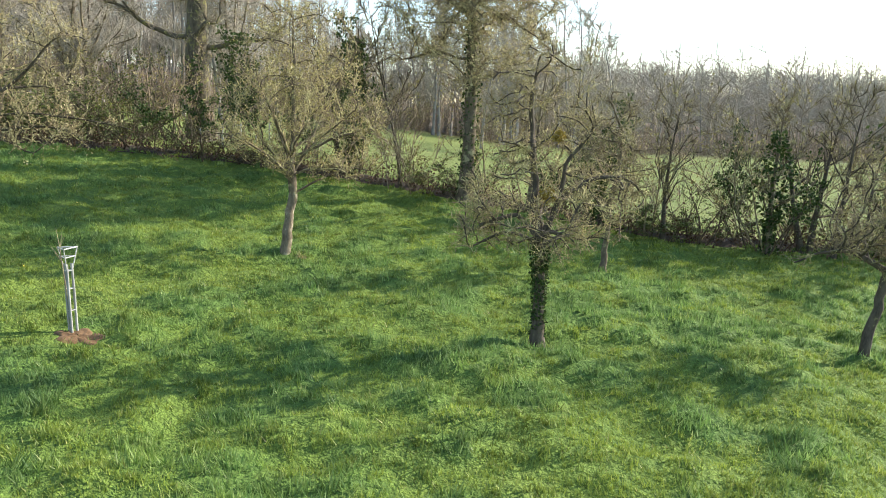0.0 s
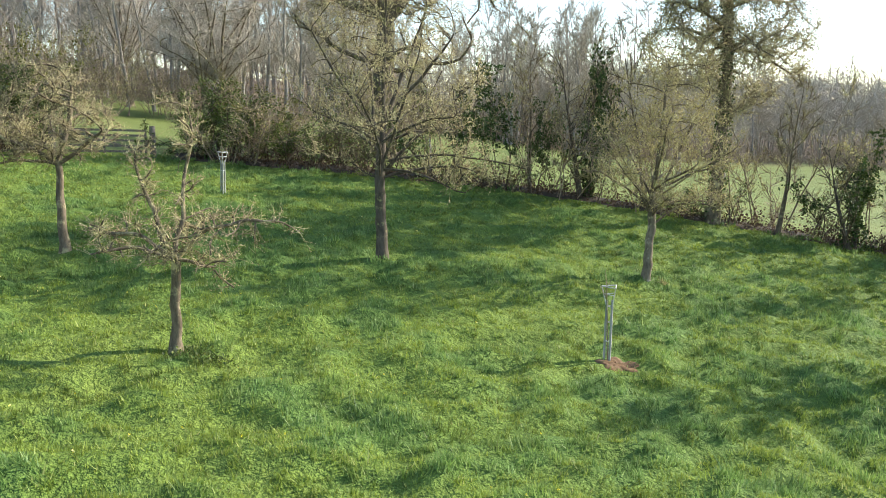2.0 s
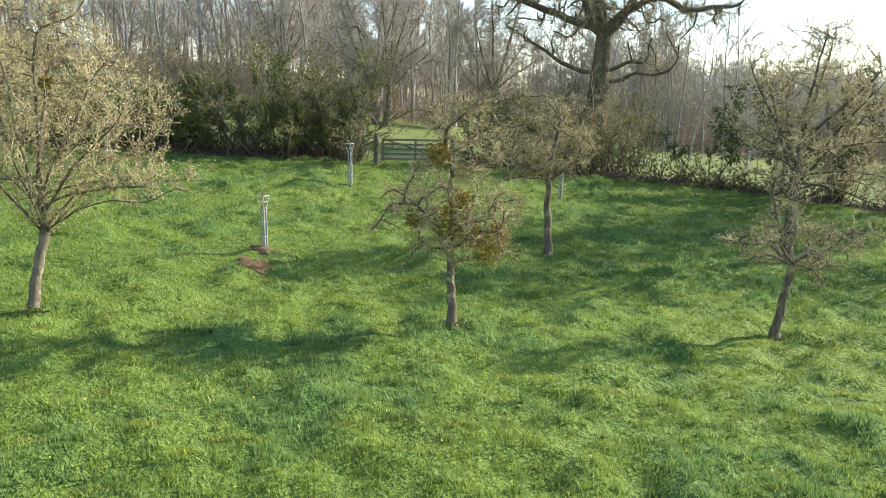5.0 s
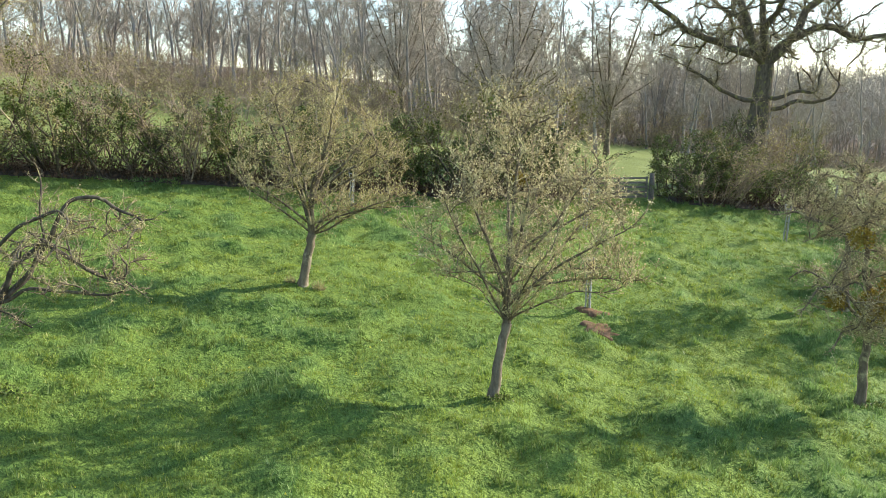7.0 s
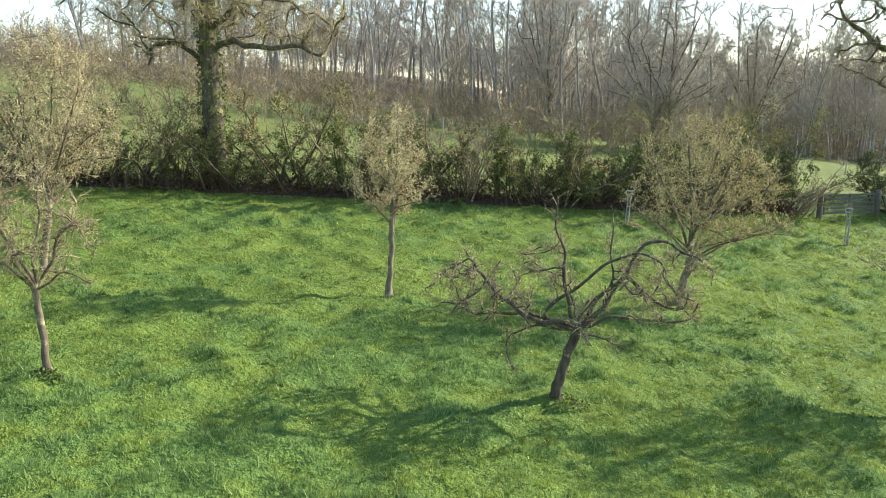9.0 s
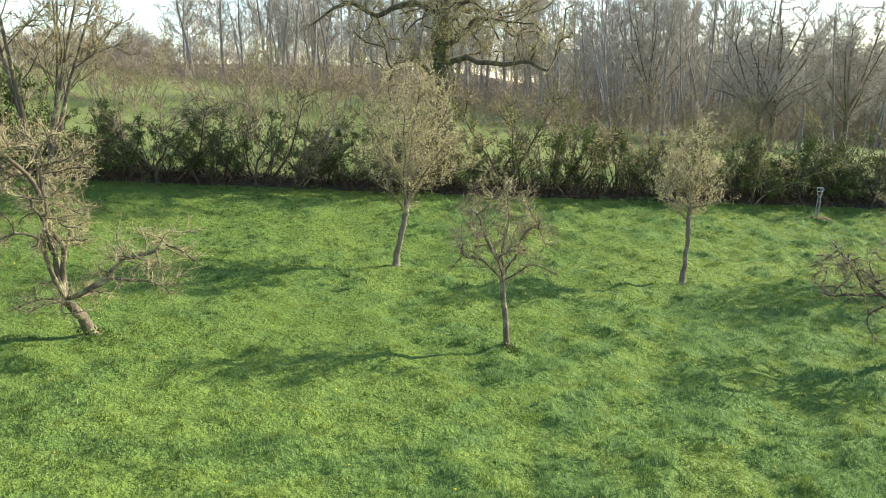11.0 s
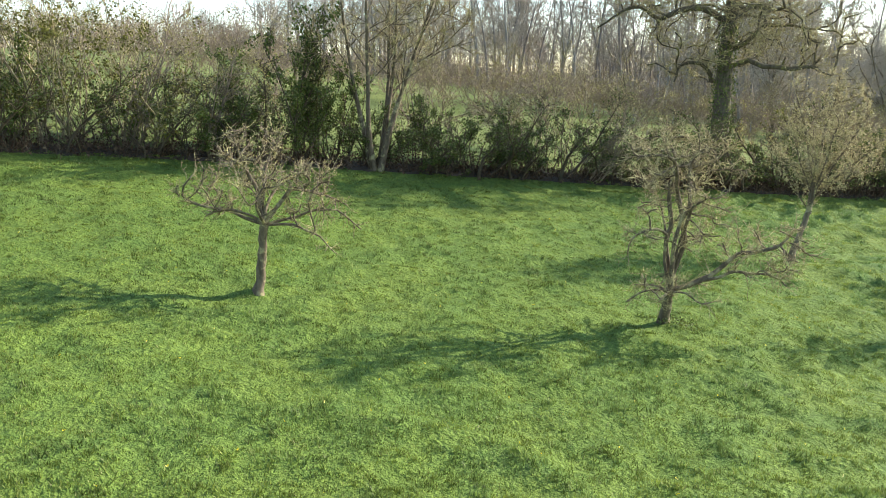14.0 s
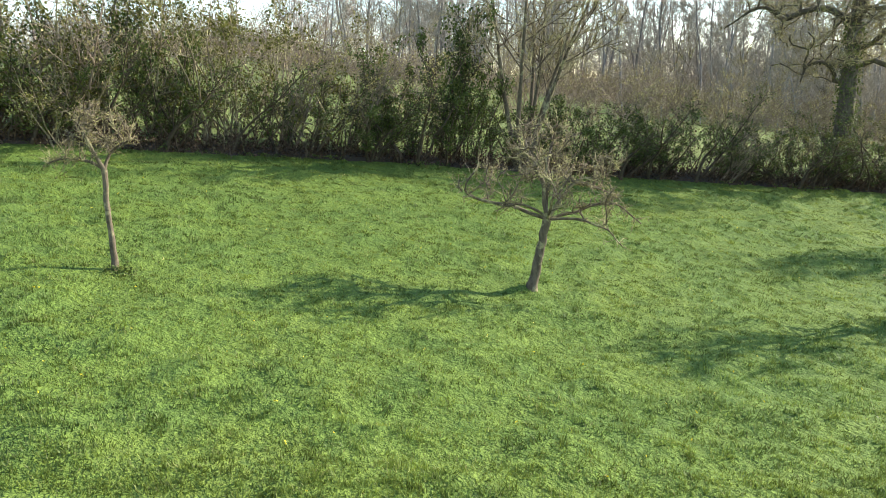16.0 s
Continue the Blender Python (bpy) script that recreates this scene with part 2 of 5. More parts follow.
# ---- mesh tools ----
class Build:
    """Collects vertices and faces for one mesh."""

    def __init__(self):
        self.v, self.q, self.t, self.n = [], [], [], 0

    def tube(self, pts, radii, sides, twist=0.0):
        pts, radii = np.asarray(pts, float), np.asarray(radii, float)
        tan = np.gradient(pts, axis=0)
        tan /= np.linalg.norm(tan, axis=1)[:, None] + 1e-9
        ref = np.array([0.31, 0.87, 0.38]) if abs(tan[0, 2]) > 0.6 else np.array([0.1, 0.2, 0.97])
        u = np.cross(tan, ref)
        u /= np.linalg.norm(u, axis=1)[:, None] + 1e-9
        w = np.cross(tan, u)
        a = np.arange(sides) * 2 * math.pi / sides + twist
        ring = pts[:, None] + radii[:, None, None] * (np.cos(a)[None, :, None] * u[:, None] + np.sin(a)[None, :, None] * w[:, None])
        k = len(pts)
        self.v.append(ring.reshape(-1, 3))
        i = np.arange(k - 1)[:, None] * sides + np.arange(sides)[None]
        j = np.arange(k - 1)[:, None] * sides + (np.arange(sides)[None] + 1) % sides
        self.q.append(np.stack([i, j, j + sides, i + sides], -1).reshape(-1, 4) + self.n)
        self.n += k * sides

    def box(self, m, sx, sy, sz):
        c = np.array([(x, y, z) for x in (-1, 1) for y in (-1, 1) for z in (-1, 1)]) * (sx / 2, sy / 2, sz / 2)
        mm = np.array(m)
        self.v.append(c @ mm[:3, :3].T + mm[:3, 3])
        self.q.append(np.array([(0, 1, 3, 2), (4, 6, 7, 5), (0, 4, 5, 1), (2, 3, 7, 6), (0, 2, 6, 4), (1, 5, 7, 3)]) + self.n)
        self.n += 8

    def leaves(self, at, size, rng, up=0.3):
        """One small folded leaf (two triangles) at each place."""
        at = np.asarray(at, float)
        k = len(at)
        if not k:
            return
        d = rng.normal(size=(k, 3)) + (0, 0, up)
        d /= np.linalg.norm(d, axis=1)[:, None]
        s = np.cross(d, rng.normal(size=(k, 3)))
        s /= np.linalg.norm(s, axis=1)[:, None] + 1e-9
        fold = np.cross(d, s)
        ln = size * rng.uniform(0.6, 1.4, (k, 1))
        v = np.stack([at, at + d * ln * 0.5 + s * ln * 0.38 + fold * ln * 0.12, at + d * ln, at + d * ln * 0.5 - s * ln * 0.38 + fold * ln * 0.12], 1)
        self.v.append(v.reshape(-1, 3))
        b = np.arange(k)[:, None] * 4 + self.n
        self.t.append(np.concatenate([b + (0, 1, 2), b + (0, 2, 3)]))
        self.n += 4 * k

    def sticks(self, a, m, z, r):
        """Three-sided twigs from each a over m to z, tapering to a point."""
        k = len(a)
        w = z - a
        u = np.cross(w, (0.36, 0.81, 0.46))
        u /= np.linalg.norm(u, axis=1)[:, None] + 1e-9
        c = np.cross(w / (np.linalg.norm(w, axis=1)[:, None] + 1e-9), u)
        ring = [u, -0.5 * u + 0.87 * c, -0.5 * u - 0.87 * c]
        self.v.append(np.stack([a + o * r for o in ring] + [m + o * r * 0.75 for o in ring] + [z], 1).reshape(-1, 3))
        b = np.arange(k)[:, None] * 7 + self.n
        self.q.append(np.concatenate([b + (i, (i + 1) % 3, 3 + (i + 1) % 3, 3 + i) for i in range(3)]))
        self.t.append(np.concatenate([b + (3 + i, 3 + (i + 1) % 3, 6) for i in range(3)]))
        self.n += 7 * k

    def spikes(self, a, z, r):
        """Three-sided side twigs, pointed at z."""
        k = len(a)
        w = (z - a) / (np.linalg.norm(z - a, axis=1)[:, None] + 1e-9)
        u = np.cross(w, (0.36, 0.81, 0.46))
        u /= np.linalg.norm(u, axis=1)[:, None] + 1e-9
        c = np.cross(w, u)
        self.v.append(np.stack([a + u * r, a + (-0.5 * u + 0.87 * c) * r, a + (-0.5 * u - 0.87 * c) * r, z], 1).reshape(-1, 3))
        b = np.arange(k)[:, None] * 4 + self.n
        self.t.append(np.concatenate([b + (i, (i + 1) % 3, 3) for i in range(3)]))
        self.n += 4 * k

    def slivers(self, a, z, width, rng):
        """Fine twigs far off: one narrow pointed triangle from each a to each z."""
        a, z = np.asarray(a, float), np.asarray(z, float)
        s = np.cross(z - a, rng.normal(size=a.shape))
        s *= width / 2 / (np.linalg.norm(s, axis=1)[:, None] + 1e-9)
        k = len(a)
        self.tris(np.stack([a - s, a + s, z], 1).reshape(-1, 3), np.arange(3 * k).reshape(-1, 3))

    def tris(self, v, t):
        self.v.append(v)
        self.t.append(t + self.n)
        self.n += len(v)

    def mesh(self, name, material, smooth=True):
        me = bpy.data.meshes.new(name)
        v = np.concatenate(self.v) if self.v else np.zeros((0, 3))
        q = np.concatenate(self.q) if self.q else np.zeros((0, 4), int)
        t = np.concatenate(self.t) if self.t else np.zeros((0, 3), int)
        me.vertices.add(len(v))
        me.vertices.foreach_set("co", v.astype(np.float32).ravel())
        me.loops.add(4 * len(q) + 3 * len(t))
        me.loops.foreach_set("vertex_index", np.concatenate([q.ravel(), t.ravel()]).astype(np.int32))
        me.polygons.add(len(q) + len(t))
        me.polygons.foreach_set("loop_start", np.concatenate([np.arange(len(q)) * 4, 4 * len(q) + np.arange(len(t)) * 3]).astype(np.int32))
        me.polygons.foreach_set("use_smooth", np.full(len(q) + len(t), smooth))
        me.update(calc_edges=True)
        me.materials.append(material)
        return me


def mark(me, name, values):
    """A value for each vertex, for the material."""
    me.attributes.new(name, "FLOAT", "POINT").data.foreach_set("value", np.asarray(values, np.float32))


def part(name, build, material, parent, label="", smooth=True, kind=""):
    ob = new(name, build.mesh(name, material, smooth))
    ob.parent = parent
    return tagged(ob, label, kind=kind)


def empty(name, m, label, category, group=""):
    ob = new(name)
    ob.matrix_basis = m
    ob.empty_display_size = 0.2
    return tagged(ob, label, category, group)


# ---- the lie of the land ----
BUMPS = [(-6.5, 13.3, -0.09), (2.1, 14.2, 0.13), (-3.9, 19.6, -0.11), (-11.4, 18.6, 0.07), (-19.1, 17.4, 0.08), (-27.0, 15.6, -0.18), (-34.6, 15.2, 0.08), (-30.1, 9.7, 0.09), (-43.0, 14.0, 0.08), (-67.9, 4.6, -0.08)]
HEDGE_X = [-110, -90, -82, -72, -60, -48, -37, -31, -24.5, -21.3, -15, -8, -3, 3, 8, 16, 40]
HEDGE_Y = [2, 8.5, 12.6, 17.3, 20.9, 23.8, 26.2, 27.2, 29.0, 30.0, 30.4, 30.4, 29.2, 26.6, 24.2, 24.6, 26]


def hedge_y(x):
    return np.interp(x, HEDGE_X, HEDGE_Y)


def smooth01(a):
    a = np.clip(a, 0, 1)
    return a * a * (3 - 2 * a)


def ground_z(x, y):
    x, y = np.asarray(x, float), np.asarray(y, float)
    xc = np.clip(x, -92, 22)
    yh = hedge_y(xc)
    yc = np.clip(y, -16, yh + 1)
    u, v = xc / 50, yc / 30
    z = 0.0132 - 3.8131 * u + 0.4381 * v - 0.4783 * u * v - 0.2039 * u * u + 1.5812 * v * v - 0.522 * u ** 3
    for bx, by, dz in BUMPS:
        z = z + dz * np.exp(-((x - bx) ** 2 + (y - by) ** 2) / 18.0)
    z = z + 0.02 * np.minimum(np.maximum(-92 - x, 0), 160) - 0.03 * np.minimum(np.maximum(x - 22, 0), 120)
    beyond = np.maximum(y - yh - 1, 0)
    slope = 0.085 * smooth01((-xc - 8) / 48)
    z = z + slope * 70 * (1 - np.exp(-beyond / 70))
    # a shallow ditch behind the hedge on the low side
    z = z - 0.45 * np.exp(-((beyond - 2.2) / 1.1) ** 2) * smooth01((xc + 14) / 6)
    z = z + 17 * smooth01((y - 100) / 320) * (0.25 + 0.75 * smooth01((x + 10) / 70))
    return z


LATTICE = np.random.default_rng(3).uniform(0, 1, (512, 512))


def patchy(x, y, size, shift=0):
    """Smooth random values from 0 to 1 over patches of this size."""
    u, v = np.asarray(x, float) / size + 200.3 + shift, np.asarray(y, float) / size + 200.7 + 2 * shift
    i, j = np.floor(u).astype(int), np.floor(v).astype(int)
    f, g = u - i, v - j
    f, g = f * f * (3 - 2 * f), g * g * (3 - 2 * g)
    i, j, i1, j1 = i % 512, j % 512, (i + 1) % 512, (j + 1) % 512
    return (LATTICE[i, j] * (1 - f) + LATTICE[i1, j] * f) * (1 - g) + (LATTICE[i, j1] * (1 - f) + LATTICE[i1, j1] * f) * g


def lushness(x, y):
    """How tall and blue-green the grass stands, from 0 to 1."""
    a = 0.4 * patchy(x, y, 0.9) + 0.4 * patchy(x, y * 1.4, 0.45, 17) + 0.3 * patchy(x, y, 3.0, 31)
    return smooth01((a - 0.52) / 0.22) * (1 - 0.55 * smooth01((-48 - np.asarray(x, float)) / 14))


def hummocks(x, y):
    """Small tussocks and hollows in the meadow."""
    return 0.3 * (patchy(x, y * 1.35, 0.66, 5) - 0.5) * (1 - 0.4 * smooth01((-48 - np.asarray(x, float)) / 14)) + 0.09 * (patchy(x, y, 1.5, 9) - 0.5) + 0.05 * lushness(x, y) + 0.10 * (patchy(x, y, 5.0, 13) - 0.5)


# ---- ground ----
def spaced(a, b, step, far, count):
    mid = np.arange(a, b + step / 2, step)
    g = np.geomspace(step * 1.5, far, count)
    return np.concatenate([a - g[::-1], mid, b + g])


def make_ground():
    xs, ys = spaced(-90, 18, 0.27, 1800, 34), spaced(-6, 31, 0.27, 1800, 40)
    gx, gy = np.meshgrid(xs, ys)
    near = smooth01((gy + 9) / 3) * smooth01((hedge_y(gx) - gy) / 2)
    gz = ground_z(gx, gy) + hummocks(gx, gy) * near
    b = Build()
    nx, ny = len(xs), len(ys)
    b.v.append(np.stack([gx, gy, gz], -1).reshape(-1, 3))
    i = np.arange(ny - 1)[:, None] * nx + np.arange(nx - 1)[None]
    b.q.append(np.stack([i, i + 1, i + 1 + nx, i + nx], -1).reshape(-1, 4))
    b.n = nx * ny
    ob = new("ground", b.mesh("ground", TURF))
    mark(ob.data, "lush", (lushness(gx, gy) * near).ravel())
    edge = 100 - 26 * smooth01((-12 - gx) / 14)
    mark(ob.data, "pasture", (0.85 * smooth01((gy - hedge_y(gx) - 0.5) / 1.5)).ravel())
    mark(ob.data, "wooded", smooth01((gy - edge + 8 * patchy(gx, gy, 9.0)) / 6).ravel())
    return tagged(ob, "uneven sloping orchard meadow of lush spring grass", "meadow", kind="structure")


def near_edge(x):
    """The side of the meadow under the camera's line."""
    return np.interp(x, [-92, -70, -42, -20, 0, 25], [-6.5, -4.5, 1.0, 4.0, 7.0, 7.5])


def make_grass(count, seed):
    """Blades in tufts all over the meadow, denser towards the camera's line."""
    rng = np.random.default_rng(seed)
    per = 11
    n0 = count // per
    x = rng.uniform(-89, 17, n0)
    f = rng.uniform(0, 1, n0) ** 1.7
    y = near_edge(x) + f * (hedge_y(x) + 0.4 - near_edge(x))
    lush = lushness(x, y)
    tall = (0.05 + rng.gamma(2.5, 0.009, n0)) * (1 + 0.75 * lush) * (0.75 + 0.4 * smooth01((x + 58) / 40))
    bx = np.repeat(x, per) + rng.normal(0, 0.06, n0 * per)
    by = np.repeat(y, per) + rng.normal(0, 0.06, n0 * per)
    h = np.repeat(tall, per) * rng.uniform(0.5, 1.35, n0 * per)
    bz = ground_z(bx, by) + hummocks(bx, by) - 0.012
    k = len(bx)
    lean = rng.normal(0, 0.3, (k, 2)) + np.repeat(rng.normal(0, 0.25, (n0, 2)), per, 0)
    side = rng.uniform(0, 2 * math.pi, k)
    wd = rng.uniform(0.008, 0.013, k) * np.repeat(1 + 0.5 * f, per)
    root = np.stack([bx, by, bz], 1)
    sv = np.stack([np.cos(side) * wd, np.sin(side) * wd, np.zeros(k)], 1)
    tip = root + np.stack([lean[:, 0] * h, lean[:, 1] * h, h], 1)
    b = Build()
    b.tris(np.stack([root - sv, root + sv, tip], 1).reshape(-1, 3), np.arange(3 * k).reshape(-1, 3))
    ob = new("grass", b.mesh("grass", BLADES, False))
    mark(ob.data, "lush", np.repeat(np.repeat(lush, per), 3))
    tone = np.clip(0.48 - 0.28 * smooth01((-44 - x) / 16) + 0.4 * (patchy(x, y * 1.5, 0.3, 41) - 0.5) + 0.24 * (patchy(x, y * 1.3, 2.1, 71) - 0.5) + (0.5 - 0.3 * smooth01((-48 - x) / 14)) * (patchy(x, y * 1.4, 0.75, 53) - 0.5) + rng.normal(0, 1, n0) * (0.11 + 0.1 * smooth01((-48 - x) / 14)), 0, 1)
    mark(ob.data, "tone", np.repeat(np.repeat(tone, per), 3))
    return tagged(ob, "lush green meadow grass in uneven tufts", "grass", kind="stuff")


def make_flowers(count, seed):
    """Scattered small yellow and white meadow flowers."""
    rng = np.random.default_rng(seed)
    x = rng.uniform(-88, -8, count)
    f = rng.uniform(0, 1, count) ** 1.6
    y = near_edge(x) + f * (hedge_y(x) - 1 - near_edge(x))
    b = Build()
    at = np.stack([x, y, ground_z(x, y) + hummocks(x, y) + 0.09], 1)
    for i in range(3):
        b.leaves(at, 0.03, rng, 0.8)
    return tagged(new("meadow_flowers", b.mesh("meadow_flowers", FLOWER, False)), "tiny scattered yellow and pale meadow flowers", "flowers", kind="stuff")


# ---- trees ----
def unit(v):
    return v / (np.linalg.norm(v) + 1e-9)


def bent(rng, start, way, length, steps, wander, lift):
    """A wandering line of points: lift bends it up (or down) along its way."""
    pts, d = [np.array(start, float)], unit(np.array(way, float))
    for _ in range(steps):
        d = unit(d + rng.normal(0, wander, 3) + (0, 0, lift))
        pts.append(pts[-1] + d * (length / steps))
    return np.array(pts)


def along(pts, f):
    k = min(int(f * (len(pts) - 1)), len(pts) - 2)
    g = f * (len(pts) - 1) - k
    return pts[k] * (1 - g) + pts[k + 1] * g, unit(pts[k + 1] - pts[k])


def off(rng, way, degrees):
    """A direction that leaves another at about this angle."""
    p = unit(np.cross(way, rng.normal(size=3)))
    a = math.radians(degrees)
    return way * math.cos(a) + p * math.sin(a)


def branches(rng, wood, twigs, spots, stem, radius, s):
    """Side branches on a limb, and twigs on them; spots takes the places of buds."""
    length = np.linalg.norm(np.diff(stem, axis=0), axis=1).sum()
    lines = []
    n = max(2, int(s["n2"] * length * rng.uniform(0.8, 1.2)))
    for i in range(n):
        f = s["from2"] + (1 - s["from2"]) * (i + rng.uniform(0, 1)) / n
        p, d = along(stem, min(f, 0.99))
        ln = s["len2"] * (1.15 - 0.65 * f) * rng.uniform(0.6, 1.3)
        w = off(rng, d, rng.uniform(*s["angle2"]))
        w[2] = w[2] * 0.8 + s["rise2"]
        line = bent(rng, p, w, ln, 5, s["wander"], s["lift2"])
        r = max(radius * (1 - 0.75 * f) * 0.55, 1.5 * s["r3"])
        wood.tube(line, np.linspace(r, s["r3"], 6), 3 if s["n3"] == 0 else 4)
        lines.append(line)
        if s["n3"] == 0:
            continue
        m = max(2, int(s["n3"] * ln * rng.uniform(0.8, 1.2)))
        for j in range(m):
            g = 0.12 + 0.88 * (j + rng.uniform(0, 1)) / m
            p3, d3 = along(line, min(g, 0.99))
            l3 = s["len3"] * rng.uniform(0.5, 1.3)
            w3 = off(rng, d3, rng.uniform(25, 70))
            w3[2] += s["rise3"]
            t3 = bent(rng, p3, w3, l3, 2, s["wander"], s["lift3"])
            twigs.tube(t3, np.array((1.0, 0.8, 0.45)) * s["r3"], 3)
            for _ in range(s["n4"]):
                p4, d4 = along(t3, rng.uniform(0.2, 0.98))
                w4 = off(rng, d4, rng.uniform(30, 70))
                t4 = p4 + unit(w4 + (0, 0, s["rise3"])) * l3 * rng.uniform(0.2, 0.55)
                twigs.tube((p4, t4), (0.7 * s["r3"], 0.35 * s["r3"]), 3)
                spots.append(t4)
                spots.append(p4 * 0.5 + t4 * 0.5)
            spots.append(t3[1])
            spots.append(t3[2])
    return lines


def fuzz(rng, build, lines, count, length, width, up=0.25):
    """Fine twigs all along the given branches."""
    pick = rng.integers(0, len(lines), count)
    p, d = np.zeros((count, 3)), np.zeros((count, 3))
    for i, k in enumerate(pick):
        p[i], d[i] = along(lines[k], rng.uniform(0.1, 0.98))
    w = d + rng.normal(0, 0.65, (count, 3)) + (0, 0, up)
    w /= np.linalg.norm(w, axis=1)[:, None]
    build.slivers(p, p + w * length * rng.uniform(0.4, 1.2, (count, 1)), width, rng)


def units(v):
    return v / (np.linalg.norm(v, axis=1)[:, None] + 1e-9)


def crown_points(rng, count, lumps, shell=0.28):
    """Places inside rounded lumps of a crown (x, y, z, and three half-widths), denser towards their skins."""
    lumps = np.array(lumps, float)
    size = lumps[:, 3] * lumps[:, 4] * lumps[:, 5]
    pick = rng.choice(len(lumps), count, p=size / size.sum())
    v = units(rng.normal(size=(count, 3))) * rng.uniform(0, 1, (count, 1)) ** shell
    return lumps[pick, :3] + v * lumps[pick, 3:]


class Growth:
    """A branching skeleton: nodes with parents, grown towards the places of a crown."""

    def __init__(self, rng):
        self.rng, self.p, self.up, self.limb, self.w, self.limbs = rng, [], [], [], [], 0

    def node(self, p, parent, limb, weight=0.0):
        self.p.append(np.asarray(p, float))
        self.up.append(parent)
        self.limb.append(limb)
        self.w.append(weight)
        return len(self.p) - 1

    def guide(self, start, turn, pieces, step, gnarl, weight=1.0):
        """A main limb: pieces of (degrees from upright, metres), all towards one turn."""
        rng, k, a = self.rng, start, math.radians(turn)
        self.limbs += 1
        kink, count = rng.normal(0, gnarl, 3), 0
        for down, ln in pieces:
            n = max(1, round(ln / step))
            for _ in range(n):
                d = math.radians(down)
                count += 1
                if count % 3 == 0:
                    kink = rng.normal(0, 1.3 * gnarl, 3)
                w = unit(np.array((math.sin(d) * math.cos(a), math.sin(d) * math.sin(a), math.cos(d))) + kink + rng.normal(0, gnarl, 3))
                k = self.node(self.p[k] + w * ln / n, k, self.limbs, weight)
        return k

    def fan(self, starts, targets, count, step, gnarl, upright=0.45):
        """Main limbs that leave the fork or the leader and curve out to well-spread places of the crown."""
        foot = self.p[starts[0]]
        ways = units(targets - foot)
        far = np.linalg.norm(targets - foot, axis=1)
        chosen, apart = [int(far.argmax())], None
        for _ in range(count - 1):
            gap = np.linalg.norm(ways - ways[chosen[-1]], axis=1)
            apart = gap if apart is None else np.minimum(apart, gap)
            chosen.append(int((apart * far ** 0.5).argmax()))
        for c in chosen:
            start = starts[int(len(starts) * 0.999 * self.rng.uniform(0, 1) * min(1.0, 0.35 + 0.7 * max(0.0, ways[c][2])))]
            foot = self.p[start]
            end = foot + (targets[c] - foot) * self.rng.uniform(0.75, 1.22)
            mid = foot + (end - foot) * 0.42 + (0, 0, upright * 0.42 * far[c] * (1 - ways[c][2]))
            n = max(3, int(far[c] / step))
            f = np.linspace(0, 1, n + 1)[1:, None]
            curve = (1 - f) ** 2 * foot + 2 * f * (1 - f) * mid + f * f * end
            curve[:-1] += np.cumsum(self.rng.normal(0, gnarl * step * 0.6, (n - 1, 3)), 0)
            self.limbs += 1
            k = start
            for p in curve:
                k = self.node(p, k, self.limbs, 0.5)

    def grow(self, targets, step, kill, lift, wander, rounds=70):
        rng = self.rng
        pos = np.array(self.p)
        gap = np.linalg.norm(targets[:, None] - pos[None], axis=2)
        near, dist = gap.argmin(1), gap.min(1)
        idle = np.zeros(len(targets), int)
        for _ in range(rounds):
            keep = (dist > kill) & (idle < 5)
            targets, near, dist, idle = targets[keep], near[keep], dist[keep], idle[keep]
            if not len(targets):
                break
            who, where = np.unique(near, return_inverse=True)
            pull = np.zeros((len(who), 3))
            pos = np.array(self.p)
            np.add.at(pull, where, units(targets - pos[near]))
            way = units(units(pull) + rng.normal(0, wander, pull.shape) + (0, 0, lift))
            first = len(self.p)
            for k, w in zip(who, way):
                limb = self.limb[k]
                if limb < 0:
                    self.limbs += 1
                    limb = self.limbs
                self.node(self.p[k] + w * step, int(k), limb)
            fresh = np.array(self.p[first:])
            gap = np.linalg.norm(targets[:, None] - fresh[None], axis=2)
            best = gap.min(1)
            better = best < dist
            idle = np.where(better, 0, idle + 1)
            near = np.where(better, gap.argmin(1) + first, near)
            dist = np.minimum(dist, best)

    def finish(self, tip, base, power):
        """Radii from the twigs down, as sap paths add up."""
        n = len(self.p)
        s = np.array(self.w)
        kids = [[] for _ in range(n)]
        for i in range(n - 1, 0, -1):
            if self.up[i] >= 0:
                kids[self.up[i]].append(i)
                s[i] = max(s[i], 1.0)
                s[self.up[i]] += s[i]
        top = max(s.max(), 2.0)
        self.r = np.maximum(tip, base * (s / top) ** power)
        self.kids, self.s, self.p = kids, s, np.array(self.p)

    def chains(self):
        """Lines of nodes along the stoutest way, each with its limb's number."""
        starts = [c for i, l in enumerate(self.limb) if l < 0 for c in self.kids[i] if self.limb[c] >= 0]
        while starts:
            i = starts.pop()
            u = self.up[i]
            line, rad = [self.p[u], self.p[i]], [min(self.r[u] * 0.9, self.r[i] * 1.25), self.r[i]]
            while self.kids[i]:
                c = sorted(self.kids[i], key=lambda k: -self.s[k])
                starts += c[1:]
                i = c[0]
                line.append(self.p[i])
                rad.append(self.r[i])
            yield self.limb[i], np.array(line), np.array(rad)


